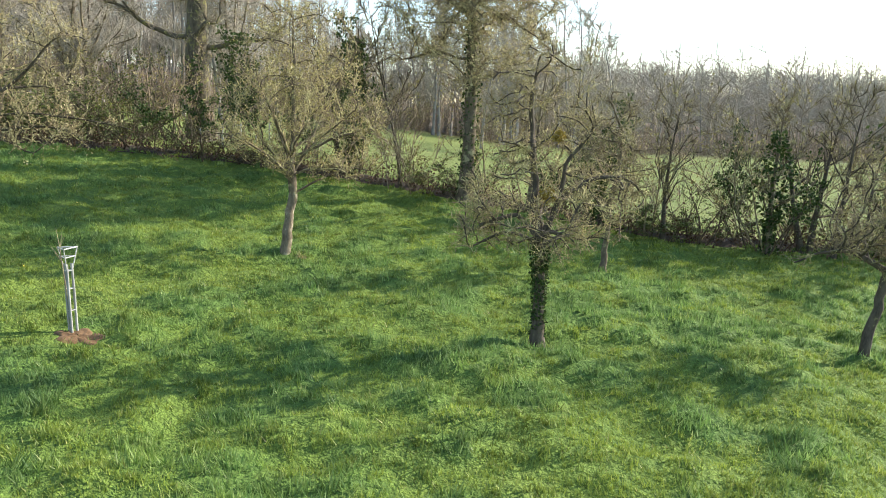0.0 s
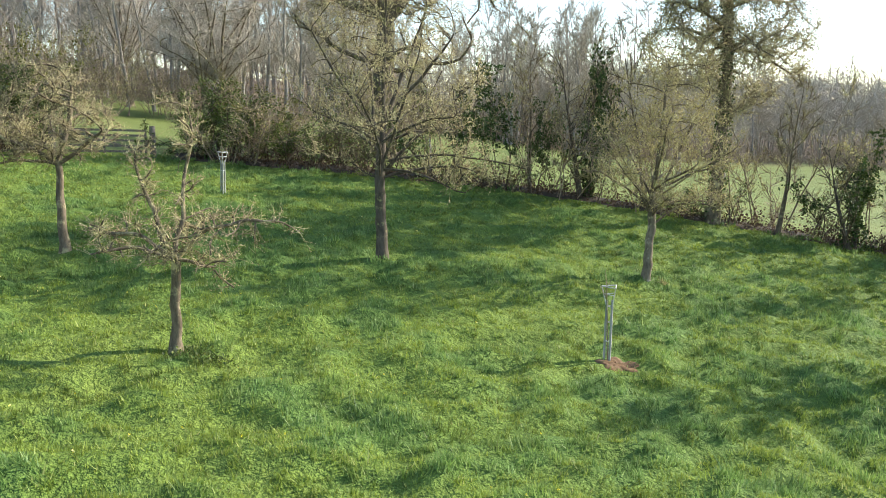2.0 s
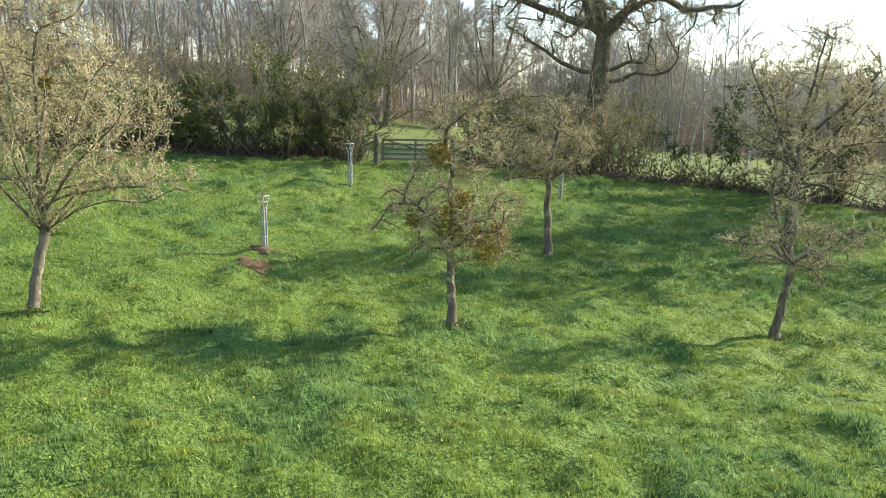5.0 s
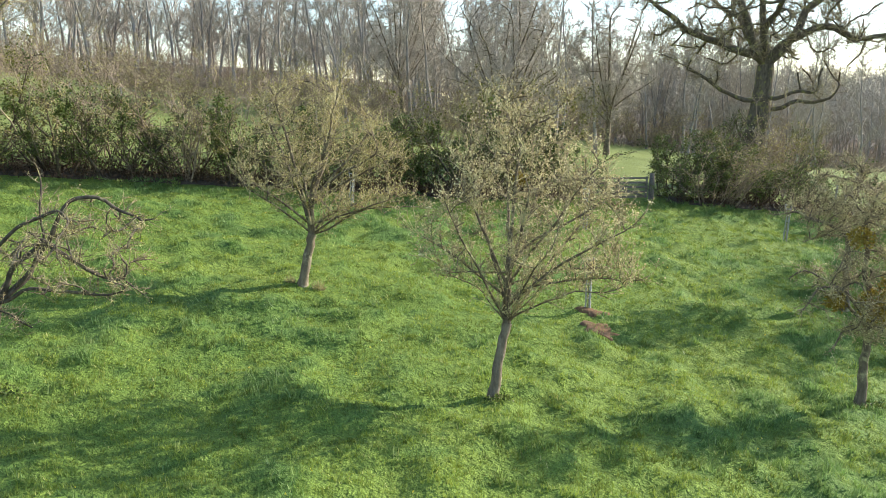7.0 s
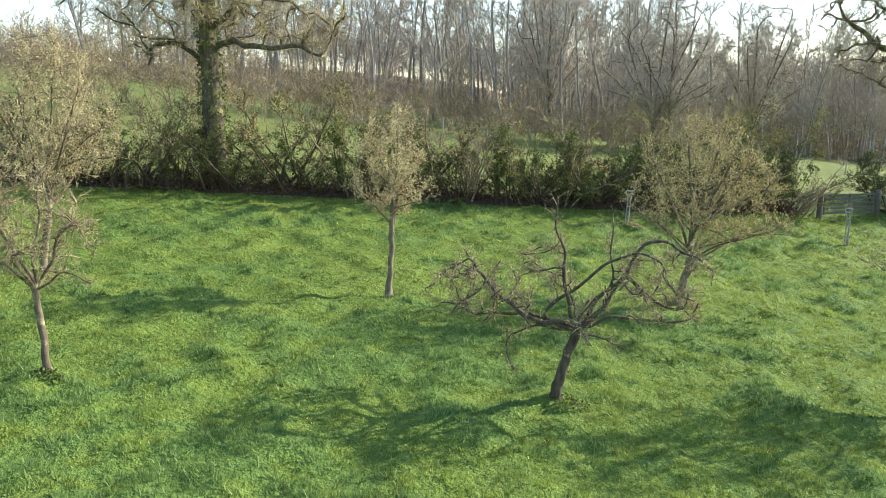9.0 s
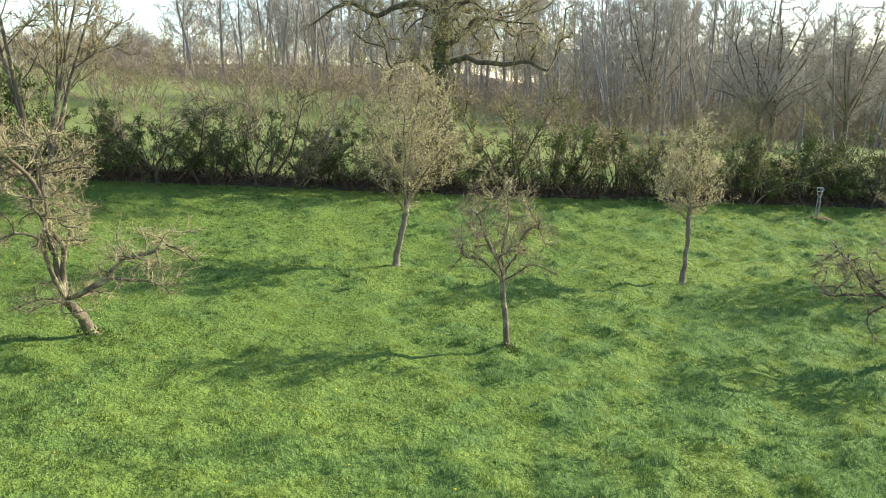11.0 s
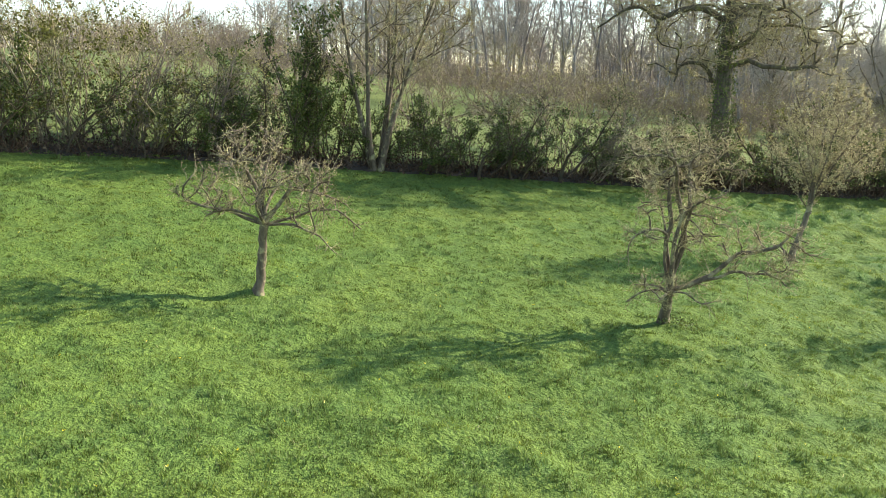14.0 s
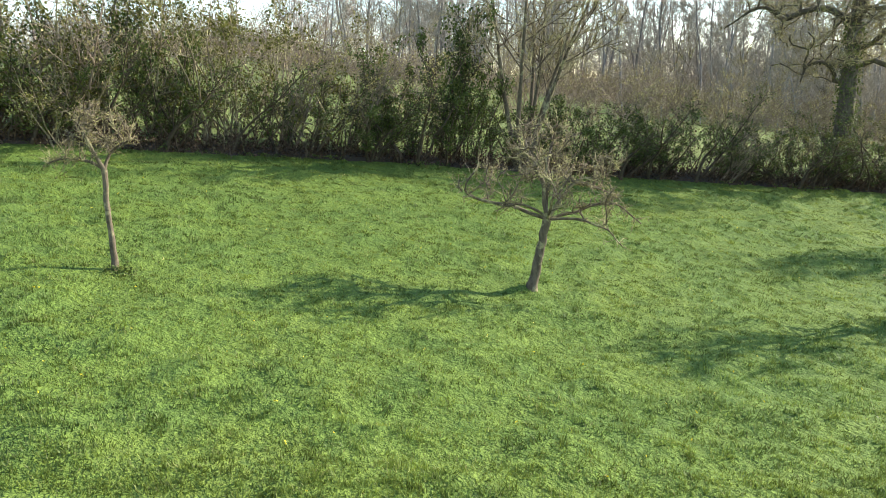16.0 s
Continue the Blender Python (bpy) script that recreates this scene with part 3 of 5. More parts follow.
def twig_spray(rng, build, g, count, length, r, rise, droop, sub, limit):
    """Fine twigs on the thin wood of a skeleton, with side twigs; gives back the places of buds."""
    thin = np.array([i for i in range(len(g.p)) if g.limb[i] >= 0 and g.r[i] < limit])
    i = rng.choice(thin, count)
    u = np.array(g.up)[i]
    f = rng.uniform(0, 1, (count, 1))
    a = g.p[u] * (1 - f) + g.p[i] * f
    d = units(g.p[i] - g.p[u])
    w = units(0.6 * d + units(rng.normal(size=(count, 3))) * 0.75 + (0, 0, rise))
    ln = length * rng.uniform(0.4, 1.35, (count, 1))
    m = a + w * ln * 0.5
    z = m + units(w + rng.normal(0, 0.22, (count, 3)) + (0, 0, droop)) * ln * 0.5
    build.sticks(a, m, z, r)
    spots = [m, z]
    for _ in range(sub):
        f = rng.uniform(0.1, 0.95, (count, 1))
        b = np.where(f < 0.5, a + (m - a) * 2 * f, m + (z - m) * (2 * f - 1))
        w2 = units(0.5 * w + units(rng.normal(size=(count, 3))) * 0.8 + (0, 0, rise))
        l2 = ln * rng.uniform(0.2, 0.55, (count, 1))
        e = b + w2 * l2
        build.spikes(b, e, r * 0.8)
        spots += [(b + e) / 2, e]
    return np.concatenate(spots)


VASE = dict(n=420, step=0.2, kill=0.27, lift=0.2, wander=0.2, shell=0.36, twigs=1250, len3=0.46, r3=0.0075, rise3=0.4, droop=0.15, sub=3, bud=0.043, buds=0.85, gnarl=0.16, tip=0.0085, power=0.44, fan=17)
SPREAD = dict(n=330, step=0.16, kill=0.24, lift=0.0, wander=0.34, shell=0.3, twigs=1150, len3=0.33, r3=0.0072, rise3=0.12, droop=-0.05, sub=3, bud=0.028, buds=0.45, gnarl=0.15, tip=0.0095, power=0.4, fan=0)


def orchard_tree(x, y, fork, lean, radius, seed, label, style, wood_mat, twig_mat, bud_mat, lumps, limbs=(), taper=0.22, limb_mat=None, ivy=0, mistletoe=(), **change):
    """One orchard tree. lean: how far the fork stands from the foot. lumps: the rounded masses of its crown. limbs: main limbs as (turn, pieces, height on the trunk)."""
    s = dict(style, **change)
    rng = np.random.default_rng(seed)
    root = empty("apple_tree", pose(x, y, float(ground_z(x, y)) - 0.03), label, "tree", "orchard trees")
    trunk = Build()
    k = 11
    f = np.linspace(0, 1, k)
    line = np.stack([lean[0] * f ** 1.2, lean[1] * f ** 1.2, fork * f], 1)
    line[1:-1, :2] += rng.normal(0, 0.014, (k - 2, 2))
    flare = radius * (1.0 - taper * f + 0.5 * np.exp(-f * 14) + (0.34 - taper) * np.exp(-(1 - f) * 9))
    line[0, 2] = -0.12
    trunk.tube(line, flare * rng.uniform(0.94, 1.06, k), 11)
    g = Growth(rng)
    at = -1
    for i in range(5, k):
        at = g.node(line[i], at, -1)
    for turn, pieces, *where in limbs:
        g.guide(int(where[0]) if where else at, turn, pieces, s["step"], s["gnarl"], 0.4)
    if s["fan"]:
        tops = [at]
        g.limbs += 1
        for _ in range(6):
            tops.append(g.node(g.p[tops[-1]] + np.array((0.25 * lean[0], 0.25 * lean[1], fork)) / fork * 0.24 + rng.normal(0, 0.02, 3), tops[-1], g.limbs, 0.5))
        g.fan(tops, crown_points(rng, 400, lumps, 0.1), s["fan"], s["step"], s["gnarl"])
    g.grow(crown_points(rng, s["n"], lumps, s["shell"]), s["step"], s["kill"], s["lift"], s["wander"])
    g.finish(s["tip"], radius * (1 - 0.5 * taper), s["power"])
    woods = {}
    for limb, pts, rad in g.chains():
        pts = pts.copy()
        pts[1:-1] = 0.5 * pts[1:-1] + 0.25 * (pts[:-2] + pts[2:])
        woods.setdefault(limb, Build()).tube(pts, rad, 7 if rad.max() > 0.03 else 5 if rad.max() > 0.016 else 4)
    for b in woods.values():
        part("limb", b, limb_mat or wood_mat, root)
    stem = part("trunk", trunk, wood_mat, root)
    twigs = Build()
    spots = twig_spray(rng, twigs, g, s["twigs"], s["len3"], s["r3"], s["rise3"], s["droop"], s["sub"], 0.028)
    spray = part("twigwork", twigs, twig_mat, root, kind="stuff")
    b = Build()
    pick = spots[rng.uniform(0, 1, len(spots)) < s["buds"]]
    b.leaves(pick + rng.normal(0, 0.012, pick.shape), s["bud"], rng)
    part("bud_cover", b, bud_mat, spray, "small beige-green opening buds", False, "stuff")
    if ivy:
        g = rng.uniform(0, 1, ivy) ** 0.8
        c = np.stack([np.interp(g, f, line[:, i]) for i in range(3)], 1)
        a = rng.uniform(0, 2 * math.pi, ivy)
        rr = radius * (0.92 + 0.4 * g ** 2) * rng.uniform(0.82, 1.15, ivy)
        c[:, 0] += np.cos(a) * rr
        c[:, 1] += np.sin(a) * rr
        b = Build()
        b.leaves(c, 0.06, rng)
        part("ivy", b, IVY, stem, "dark ivy climbing the trunk", False, "stuff")
    for mx, my, mz, mr in mistletoe:
        v = rng.normal(size=(int(900 * mr + 120), 3))
        v = v / np.linalg.norm(v, axis=1)[:, None] * rng.uniform(0.3, 1, (len(v), 1)) ** 0.5 * mr
        b = Build()
        b.leaves(v + (mx, my, mz), 0.06, rng)
        for q in v[::6]:
            b.tube(((mx, my, mz), q * 0.5 + (mx, my, mz) + rng.normal(0, 0.02, 3), q + (mx, my, mz)), (0.004, 0.004, 0.003), 3)
        part("mistletoe", b, MISTLETOE, root, "yellow-orange ball of mistletoe", False)
    return root


def wood_tree(x, y, height, radius, seed, label, bark_mat, twig_mat, bud_mat, n1=14, clear=0.3, angle=(35, 75), len1=0.33, lift=0.07, name="woodland_tree",
              n2=1.3, n3=4.0, ivy=0, ivy_wide=0.0, stems=1, spread=0.0, buds=0.5, ivy_mat=None, group="hedgerow trees", thick=1.0, bud=0.07, sink=0.08, r3=0.013, n4=2, joined=False, limb_r=0.42, wander=0.035, fine=0, fine_w=0.035):
    """A tall bare tree: a trunk (or several stems) that tapers to the top, with side limbs, branches and twigs."""
    rng = np.random.default_rng(seed)
    root = empty(name, pose(x, y, float(ground_z(x, y)) - sink), label, "tree", group)
    trunk, wood, twigs, spots = Build(), Build(), Build(), []
    if joined:
        twigs = wood
    s = dict(n2=n2, from2=0.2, len2=height * 0.11, angle2=(30, 60), rise2=0.12, lift2=0.04, n3=n3, len3=height * 0.045, rise3=0.2, lift3=0.03, n4=n4, wander=0.15, r3=r3)
    lines, ends = [], []
    for i in range(stems):
        a = i * 2.4 + rng.uniform(0, 1)
        tilt = spread * rng.uniform(0.6, 1.2) if stems > 1 else 0.0
        h = height * rng.uniform(0.8, 1.0) if stems > 1 else height
        w = (math.cos(a) * tilt, math.sin(a) * tilt, 1)
        line = bent(rng, (math.cos(a) * radius * 1.1 * (stems > 1), math.sin(a) * radius * 1.1 * (stems > 1), -0.1), w, h, 12, wander, 0.02)
        f = np.linspace(0, 1, 13)
        trunk.tube(line, radius * (1 - 0.94 * f + 0.4 * np.exp(-f * 16)), 9)
        lines.append(line)
        for k in range(n1):
            g = clear + (1 - clear) * (k + rng.uniform(0, 1)) / n1
            p, d = along(line, min(g, 0.985))
            ln = height * len1 * (1.15 - 0.85 * (g - clear) / (1 - clear)) * rng.uniform(0.65, 1.2)
            l1 = bent(rng, p, off(rng, d, rng.uniform(*angle)), ln, 6, 0.13, lift)
            r = radius * (1 - 0.85 * g) * limb_r
            wood = wood if joined else Build()
            wood.tube(l1, np.linspace(r, 0.012, 7), 5)
            ends += [l1, *branches(rng, wood, twigs, spots, l1, r * thick, s)]
            if not joined:
                part("limb", wood, bark_mat, root)
    part("trunk", trunk, bark_mat, root)
    if fine:
        fuzz(rng, twigs, ends, fine, height * 0.07, fine_w)
    if joined:
        part("crown", twigs, twig_mat, root, "fine bare grey-brown branches", kind="stuff")
    else:
        part("twigwork", twigs, twig_mat, root, kind="stuff")
    if spots and buds:
        spots = np.array(spots)
        b = Build()
        b.leaves(spots[rng.uniform(0, 1, len(spots)) < buds], bud, rng)
        part("bud_cover", b, bud_mat, root, "", False, "stuff")
    if ivy:
        b = Build()
        ln = lines[0]
        g = rng.uniform(0, 0.85, ivy)
        c = np.stack([np.interp(g, np.linspace(0, 1, len(ln)), ln[:, i]) for i in range(3)], 1)
        a = rng.uniform(0, 2 * math.pi, ivy)
        rr = ivy_wide * rng.uniform(0.25, 1, ivy) * (0.65 + 0.6 * np.sin(9 * g + seed)) + radius if ivy_wide else radius * rng.uniform(0.9, 1.9, ivy)
        c += np.stack([np.cos(a) * rr, np.sin(a) * rr, 0 * a], 1)
        b.leaves(c, 0.13, rng)
        part("ivy", b, ivy_mat or IVY, root, "glossy ivy round the trunk", False, "stuff")
    return root


def shrub(x, y, height, width, seed, label, stems, twig_mat, leaf_mat, leaves, leaf_size=0.06, name="hedge_shrub", side=8, low=0.05, fine=550, fine_w=0.018, stout=(0.018, 0.045)):
    """A hedge shrub: many stems from the ground, side twigs, and what leaves it has."""
    rng = np.random.default_rng(seed)
    root = empty(name, pose(x, y, float(ground_z(x, y)) - 0.05), label, "shrub", "hedge shrubs")
    wood, spots, ends = Build(), [], []
    for i in range(stems):
        a, r = rng.uniform(0, 2 * math.pi), width * 0.35 * rng.uniform(0, 1) ** 0.5
        h = height * rng.uniform(0.55, 1.05)
        line = bent(rng, (math.cos(a) * r, math.sin(a) * r, -0.05), (math.cos(a) * 0.4 + rng.normal(0, 0.2), math.sin(a) * 0.4 + rng.normal(0, 0.2), 1), h, 7, 0.13, 0.03)
        rad = rng.uniform(*stout)
        wood.tube(line, np.linspace(rad, 0.008, 8), 4)
        for k in range(int(side * h / 3)):
            g = 0.2 + 0.8 * rng.uniform(0, 1)
            p, d = along(line, min(g, 0.98))
            ln = width * 0.35 * rng.uniform(0.4, 1.2)
            t = bent(rng, p, off(rng, d, rng.uniform(25, 65)), ln, 3, 0.15, 0.05)
            wood.tube(t[[0, 2, 3]], (0.012, 0.009, 0.005), 3)
            spots += [t[1], t[2], t[3]]
            ends.append(t)
            p4, d4 = along(t, rng.uniform(0.2, 0.98))
            spots.append(p4 + off(rng, d4, rng.uniform(25, 65)) * ln * rng.uniform(0.25, 0.6))
    fuzz(rng, wood, ends, fine, width * 0.2, fine_w)
    part("brushwood", wood, twig_mat, root, kind="stuff")
    spots = np.array(spots)
    spots = spots[spots[:, 2] > low * height]
    if leaves:
        b = Build()
        c = spots[rng.integers(0, len(spots), leaves)] + rng.normal(0, 0.07, (leaves, 3))
        b.leaves(c, leaf_size, rng)
        part("foliage", b, leaf_mat, root, "", False, "stuff")
    return root


# ---- the orchard ----
def make_orchard():
    dark = "old apple tree with a dark ivy-grown trunk and twiggy crown"
    orchard_tree(2.06, 14.16, 1.95, (0.0, -0.04), 0.125, 11, dark, SPREAD, BARK_DARK, TWIG_PALE, BUDS_OLIVE, ((0, 0, 2.7, 1.85, 1.6, 1.15), (-0.15, 0, 4.5, 1.2, 1.1, 1.35)), n=430, twigs=1900, ivy=1500, taper=0.3,
                 limbs=((190, ((9, 1.6), (12, 1.0), (2, 1.1))), (5, ((26, 0.9), (58, 0.8), (88, 0.6), (118, 0.5))), (175, ((50, 0.8), (95, 0.8), (140, 0.6))), (190, ((75, 0.8), (120, 0.7))), (20, ((70, 0.9), (118, 0.7))), (80, ((40, 0.8), (70, 0.8))), (275, ((55, 0.8), (90, 0.7))), (0, ((14, 1.4), (20, 1.2)))),
                 mistletoe=((0.1, -0.1, 2.9, 0.15), (0.3, 0.1, 4.0, 0.13)))
    orchard_tree(-3.85, 19.6, 1.6, (0.2, 0.33), 0.135, 12, "leaning fruit tree with a pale trunk and a broad bushy crown", VASE, BARK_PALE, TWIG_PALE, BUDS_OLIVE, ((0.45, 0.3, 3.5, 2.35, 2.2, 1.6), (0.4, 0.3, 5.2, 1.55, 1.5, 1.7), (1.8, 0.2, 2.3, 1.2, 1.2, 0.6)), limb_mat=BARK_BROWN, n=470, twigs=1600)
    orchard_tree(-11.35, 18.6, 2.3, (-0.04, 0.0), 0.16, 13, "tall fruit tree with a dark straight trunk and a wide crown", VASE, BARK_DARK, TWIG_PALE, BUDS, ((0.4, 0, 4.3, 2.7, 2.5, 1.8), (0.2, 0, 6.0, 1.9, 1.8, 1.5), (2.0, -0.1, 2.5, 1.5, 1.4, 0.7)), n=520, twigs=1750, limbs=((0, ((70, 0.9), (82, 1.1), (100, 0.9))), (180, ((60, 0.9), (74, 1.0)))))
    orchard_tree(9.05, 15.11, 1.9, (0.35, 0.0), 0.11, 14, "leaning apple tree with a thin dark trunk", SPREAD, BARK_DARK, TWIG_BROWN, BUDS_OLIVE, ((0.4, 0, 2.9, 1.5, 1.5, 1.0), (0.5, 0, 3.9, 0.9, 0.9, 0.7)), limbs=((180, ((55, 0.8), (90, 0.8), (125, 0.5))), (0, ((50, 0.8), (80, 0.8)))))
    orchard_tree(4.68, 20.2, 1.5, (0.1, 0.0), 0.09, 15, "slender apple tree with drooping twigs", SPREAD, BARK_BROWN, TWIG_BROWN, BUDS_OLIVE, ((0.1, 0, 2.8, 1.3, 1.3, 1.2), (0.1, 0, 4.1, 0.9, 0.9, 1.0)), n=260, limbs=((90, ((5, 2.4),)), (180, ((50, 0.7), (100, 0.6)))))
    orchard_tree(-14.82, 12.1, 1.7, (0.15, -0.2), 0.1, 16, "sparse half-dead apple tree with a bare central leader", SPREAD, BARK_BROWN, TWIG_PALE, BUDS, ((0.1, -0.2, 2.15, 1.5, 1.3, 0.75), (0.25, -0.2, 3.7, 0.6, 0.6, 1.0)), n=150, twigs=800,
                 limbs=((20, ((5, 3.0),)), (186, ((38, 0.5), (3, 1.6))), (2, ((52, 0.7), (72, 0.9), (98, 0.6), (125, 0.4))), (170, ((62, 0.9), (78, 0.9))), (200, ((60, 0.8), (100, 0.7))), (10, ((92, 0.7), (130, 0.5))), (95, ((68, 0.8), (85, 0.6))), (275, ((66, 0.8), (95, 0.6)))))
    orchard_tree(-19.11, 17.36, 2.15, (-0.05, 0.14), 0.12, 17, "old apple tree with a straight trunk and a tangled crown", SPREAD, BARK_BROWN, TWIG_PALE, BUDS, ((-0.2, 0.2, 3.1, 1.65, 1.5, 1.05), (-0.05, 0.2, 4.0, 0.95, 0.9, 0.75)), taper=0.35, n=360, twigs=1600,
                 limbs=((178, ((50, 0.9), (60, 0.9), (95, 0.6))), (5, ((52, 0.9), (62, 0.7))), (60, ((6, 2.0),)), (184, ((78, 0.9), (90, 0.8)))))
    orchard_tree(-22.27, 10.88, 1.75, (-0.08, -0.12), 0.105, 18, "apple tree with drooping branches and yellow mistletoe", SPREAD, BARK_BROWN, TWIG_PALE, BUDS, ((0, -0.1, 2.6, 1.45, 1.3, 0.95), (0.1, 0, 4.0, 0.95, 0.9, 1.05), (0.6, -0.1, 1.75, 0.8, 0.8, 0.5)), taper=0.3, lift=-0.08, n=330, twigs=1700, droop=-0.3, rise3=0.0,
                 limbs=((180, ((35, 1.1), (85, 0.6), (140, 0.7))), (15, ((45, 0.7), (100, 0.6), (150, 0.6))), (200, ((70, 0.7), (120, 0.6))), (350, ((60, 0.7), (105, 0.6))), (40, ((8, 1.2), (4, 1.3))), (160, ((30, 1.3), (90, 0.5), (140, 0.4)))),
                 mistletoe=((-0.1, -0.25, 2.3, 0.34), (0.3, 0.1, 1.95, 0.3), (-0.3, 0.1, 3.6, 0.26), (-0.75, 0, 2.3, 0.22), (0.7, -0.2, 1.75, 0.34), (0.15, -0.35, 2.7, 0.24), (0.95, 0.1, 2.0, 0.22)))
    orchard_tree(-34.64, 15.23, 1.45, (0.3, -0.02), 0.13, 19, "leaning fruit tree with a pale trunk and dense wide crown", VASE, BARK_PALE, TWIG_PALE, BUDS_OLIVE, ((0.55, 0, 3.3, 2.25, 2.1, 1.5), (0.4, 0, 4.4, 1.7, 1.6, 1.2), (2.0, 0, 2.4, 1.2, 1.1, 0.6)), limb_mat=BARK_BROWN, n=460, twigs=1550, limbs=((0, ((62, 0.9), (70, 1.0), (80, 0.8))),))
    orchard_tree(-30.11, 9.69, 1.45, (0.26, 0.22), 0.105, 20, "leaning fruit tree with a pale trunk and dense budding crown", VASE, BARK_PALE, TWIG_PALE, BUDS, ((0.7, 0.3, 3.4, 1.95, 1.9, 1.5), (0.4, 0.3, 4.7, 1.4, 1.4, 1.35), (2.1, 0.2, 2.5, 1.1, 1.0, 0.75), (-0.9, 0.3, 3.2, 0.8, 0.9, 1.0)), limb_mat=BARK_BROWN, n=540, twigs=1700, limbs=((10, ((52, 0.8), (62, 1.0), (72, 0.9))), (0, ((36, 0.8), (52, 1.2))), (178, ((40, 0.8), (50, 0.8)))), mistletoe=((0.45, 0.3, 4.2, 0.12),))
    orchard_tree(-38.93, 8.53, 1.6, (0.36, -0.25), 0.115, 21, "wide-spreading old apple tree with bare twisted limbs", SPREAD, BARK_DARK, TWIG_BROWN, BUDS_OLIVE, ((1.7, -0.25, 2.5, 1.5, 1.3, 0.75), (-1.3, -0.25, 2.5, 1.6, 1.3, 0.8)), n=200, twigs=1400, len3=0.3, gnarl=0.17, r3=0.008,
                 limbs=((5, ((46, 1.6), (32, 0.7), (97, 0.6), (116, 0.9))), (175, ((50, 0.8), (-52, 1.8), (-75, 0.8), (-100, 0.4))), (178, ((26, 1.0), (10, 1.2), (7, 0.8))), (180, ((72, 1.0), (90, 1.0), (104, 0.5))), (188, ((82, 0.9), (100, 0.6), (165, 0.7))), (170, ((72, 1.0), (62, 0.9), (50, 1.2))),
                        (352, ((68, 1.1), (86, 0.7), (68, 0.6))), (14, ((48, 1.6), (140, 0.6), (128, 1.0), (116, 0.4))), (335, ((98, 0.7), (125, 0.4))), (22, ((40, 1.4), (-12, 0.7), (15, 0.5))), (95, ((52, 1.1), (66, 1.0))), (272, ((60, 0.9), (84, 0.8)))))
    orchard_tree(-42.96, 14.0, 1.75, (0.1, 0.0), 0.085, 22, "young fruit tree with a slim trunk and upright crown", VASE, BARK_PALE, TWIG_PALE, BUDS, ((0.1, 0, 3.2, 1.3, 1.2, 1.1), (0.15, 0, 4.1, 0.95, 0.9, 1.0)), n=240, twigs=800, step=0.17, kill=0.24, len3=0.36, fan=12)
    orchard_tree(-48.9, 7.27, 1.75, (-0.1, 0.05), 0.075, 23, "small apple tree with a slim trunk and spreading twigs", SPREAD, BARK_BROWN, TWIG_BROWN, BUDS_OLIVE, ((-0.1, 0, 2.9, 1.3, 1.2, 0.95), (-0.1, 0, 3.8, 0.8, 0.8, 0.7)), n=230, twigs=1000,
                 limbs=((20, ((24, 1.0), (46, 0.6), (100, 0.5), (125, 0.4))), (170, ((14, 1.0), (30, 0.8), (70, 0.4))), (200, ((48, 0.7), (75, 0.6), (120, 0.5))), (95, ((34, 0.9), (70, 0.6))), (275, ((36, 0.8), (80, 0.6))), (350, ((60, 0.7), (96, 0.5), (130, 0.3))), (60, ((8, 1.4),))))
    orchard_tree(-52.22, 13.11, 1.75, (0.4, -0.09), 0.105, 24, "tall upright fruit tree with a pale leaning trunk", VASE, BARK_PALE, TWIG_PALE, BUDS, ((0.7, -0.1, 3.6, 1.75, 1.6, 1.4), (0.75, -0.1, 5.0, 1.3, 1.2, 1.4)), limb_mat=BARK_BROWN, n=400, twigs=1350)
    orchard_tree(-58.36, 5.89, 1.0, (-0.12, -0.72), 0.14, 25, "leaning old apple tree with long bare twisted limbs", SPREAD, BARK_BROWN, TWIG_PALE, BUDS, ((-0.25, -1.3, 4.0, 1.55, 1.4, 0.95), (-0.1, -1.1, 2.7, 1.3, 1.1, 0.7), (1.9, -1.0, 2.1, 1.3, 1.0, 0.7), (0, -0.85, 1.2, 1.1, 1.0, 0.35)), taper=0.3, n=300, twigs=1450, gnarl=0.13, r3=0.007, len3=0.42,
                 limbs=((262, ((10, 1.6), (14, 1.1), (32, 0.8))), (310, ((20, 0.7), (10, 1.3), (8, 1.3))), (225, ((15, 1.3), (14, 1.4), (-10, 0.5))), (352, ((68, 1.0), (48, 0.9), (80, 0.9), (50, 0.5))), (345, ((64, 1.0), (66, 0.6), (108, 0.8), (128, 0.5))), (205, ((18, 1.5), (75, 0.5), (96, 0.5), (165, 0.4))), (270, ((16, 1.4), (34, 1.2))), (90, ((14, 1.3), (25, 1.0))),
                        (0, ((80, 0.5), (112, 0.5))), (60, ((82, 0.5), (115, 0.4))), (130, ((80, 0.5), (110, 0.5))), (185, ((78, 0.6), (112, 0.6))), (240, ((80, 0.5), (115, 0.4))), (300, ((84, 0.6), (112, 0.5)))))
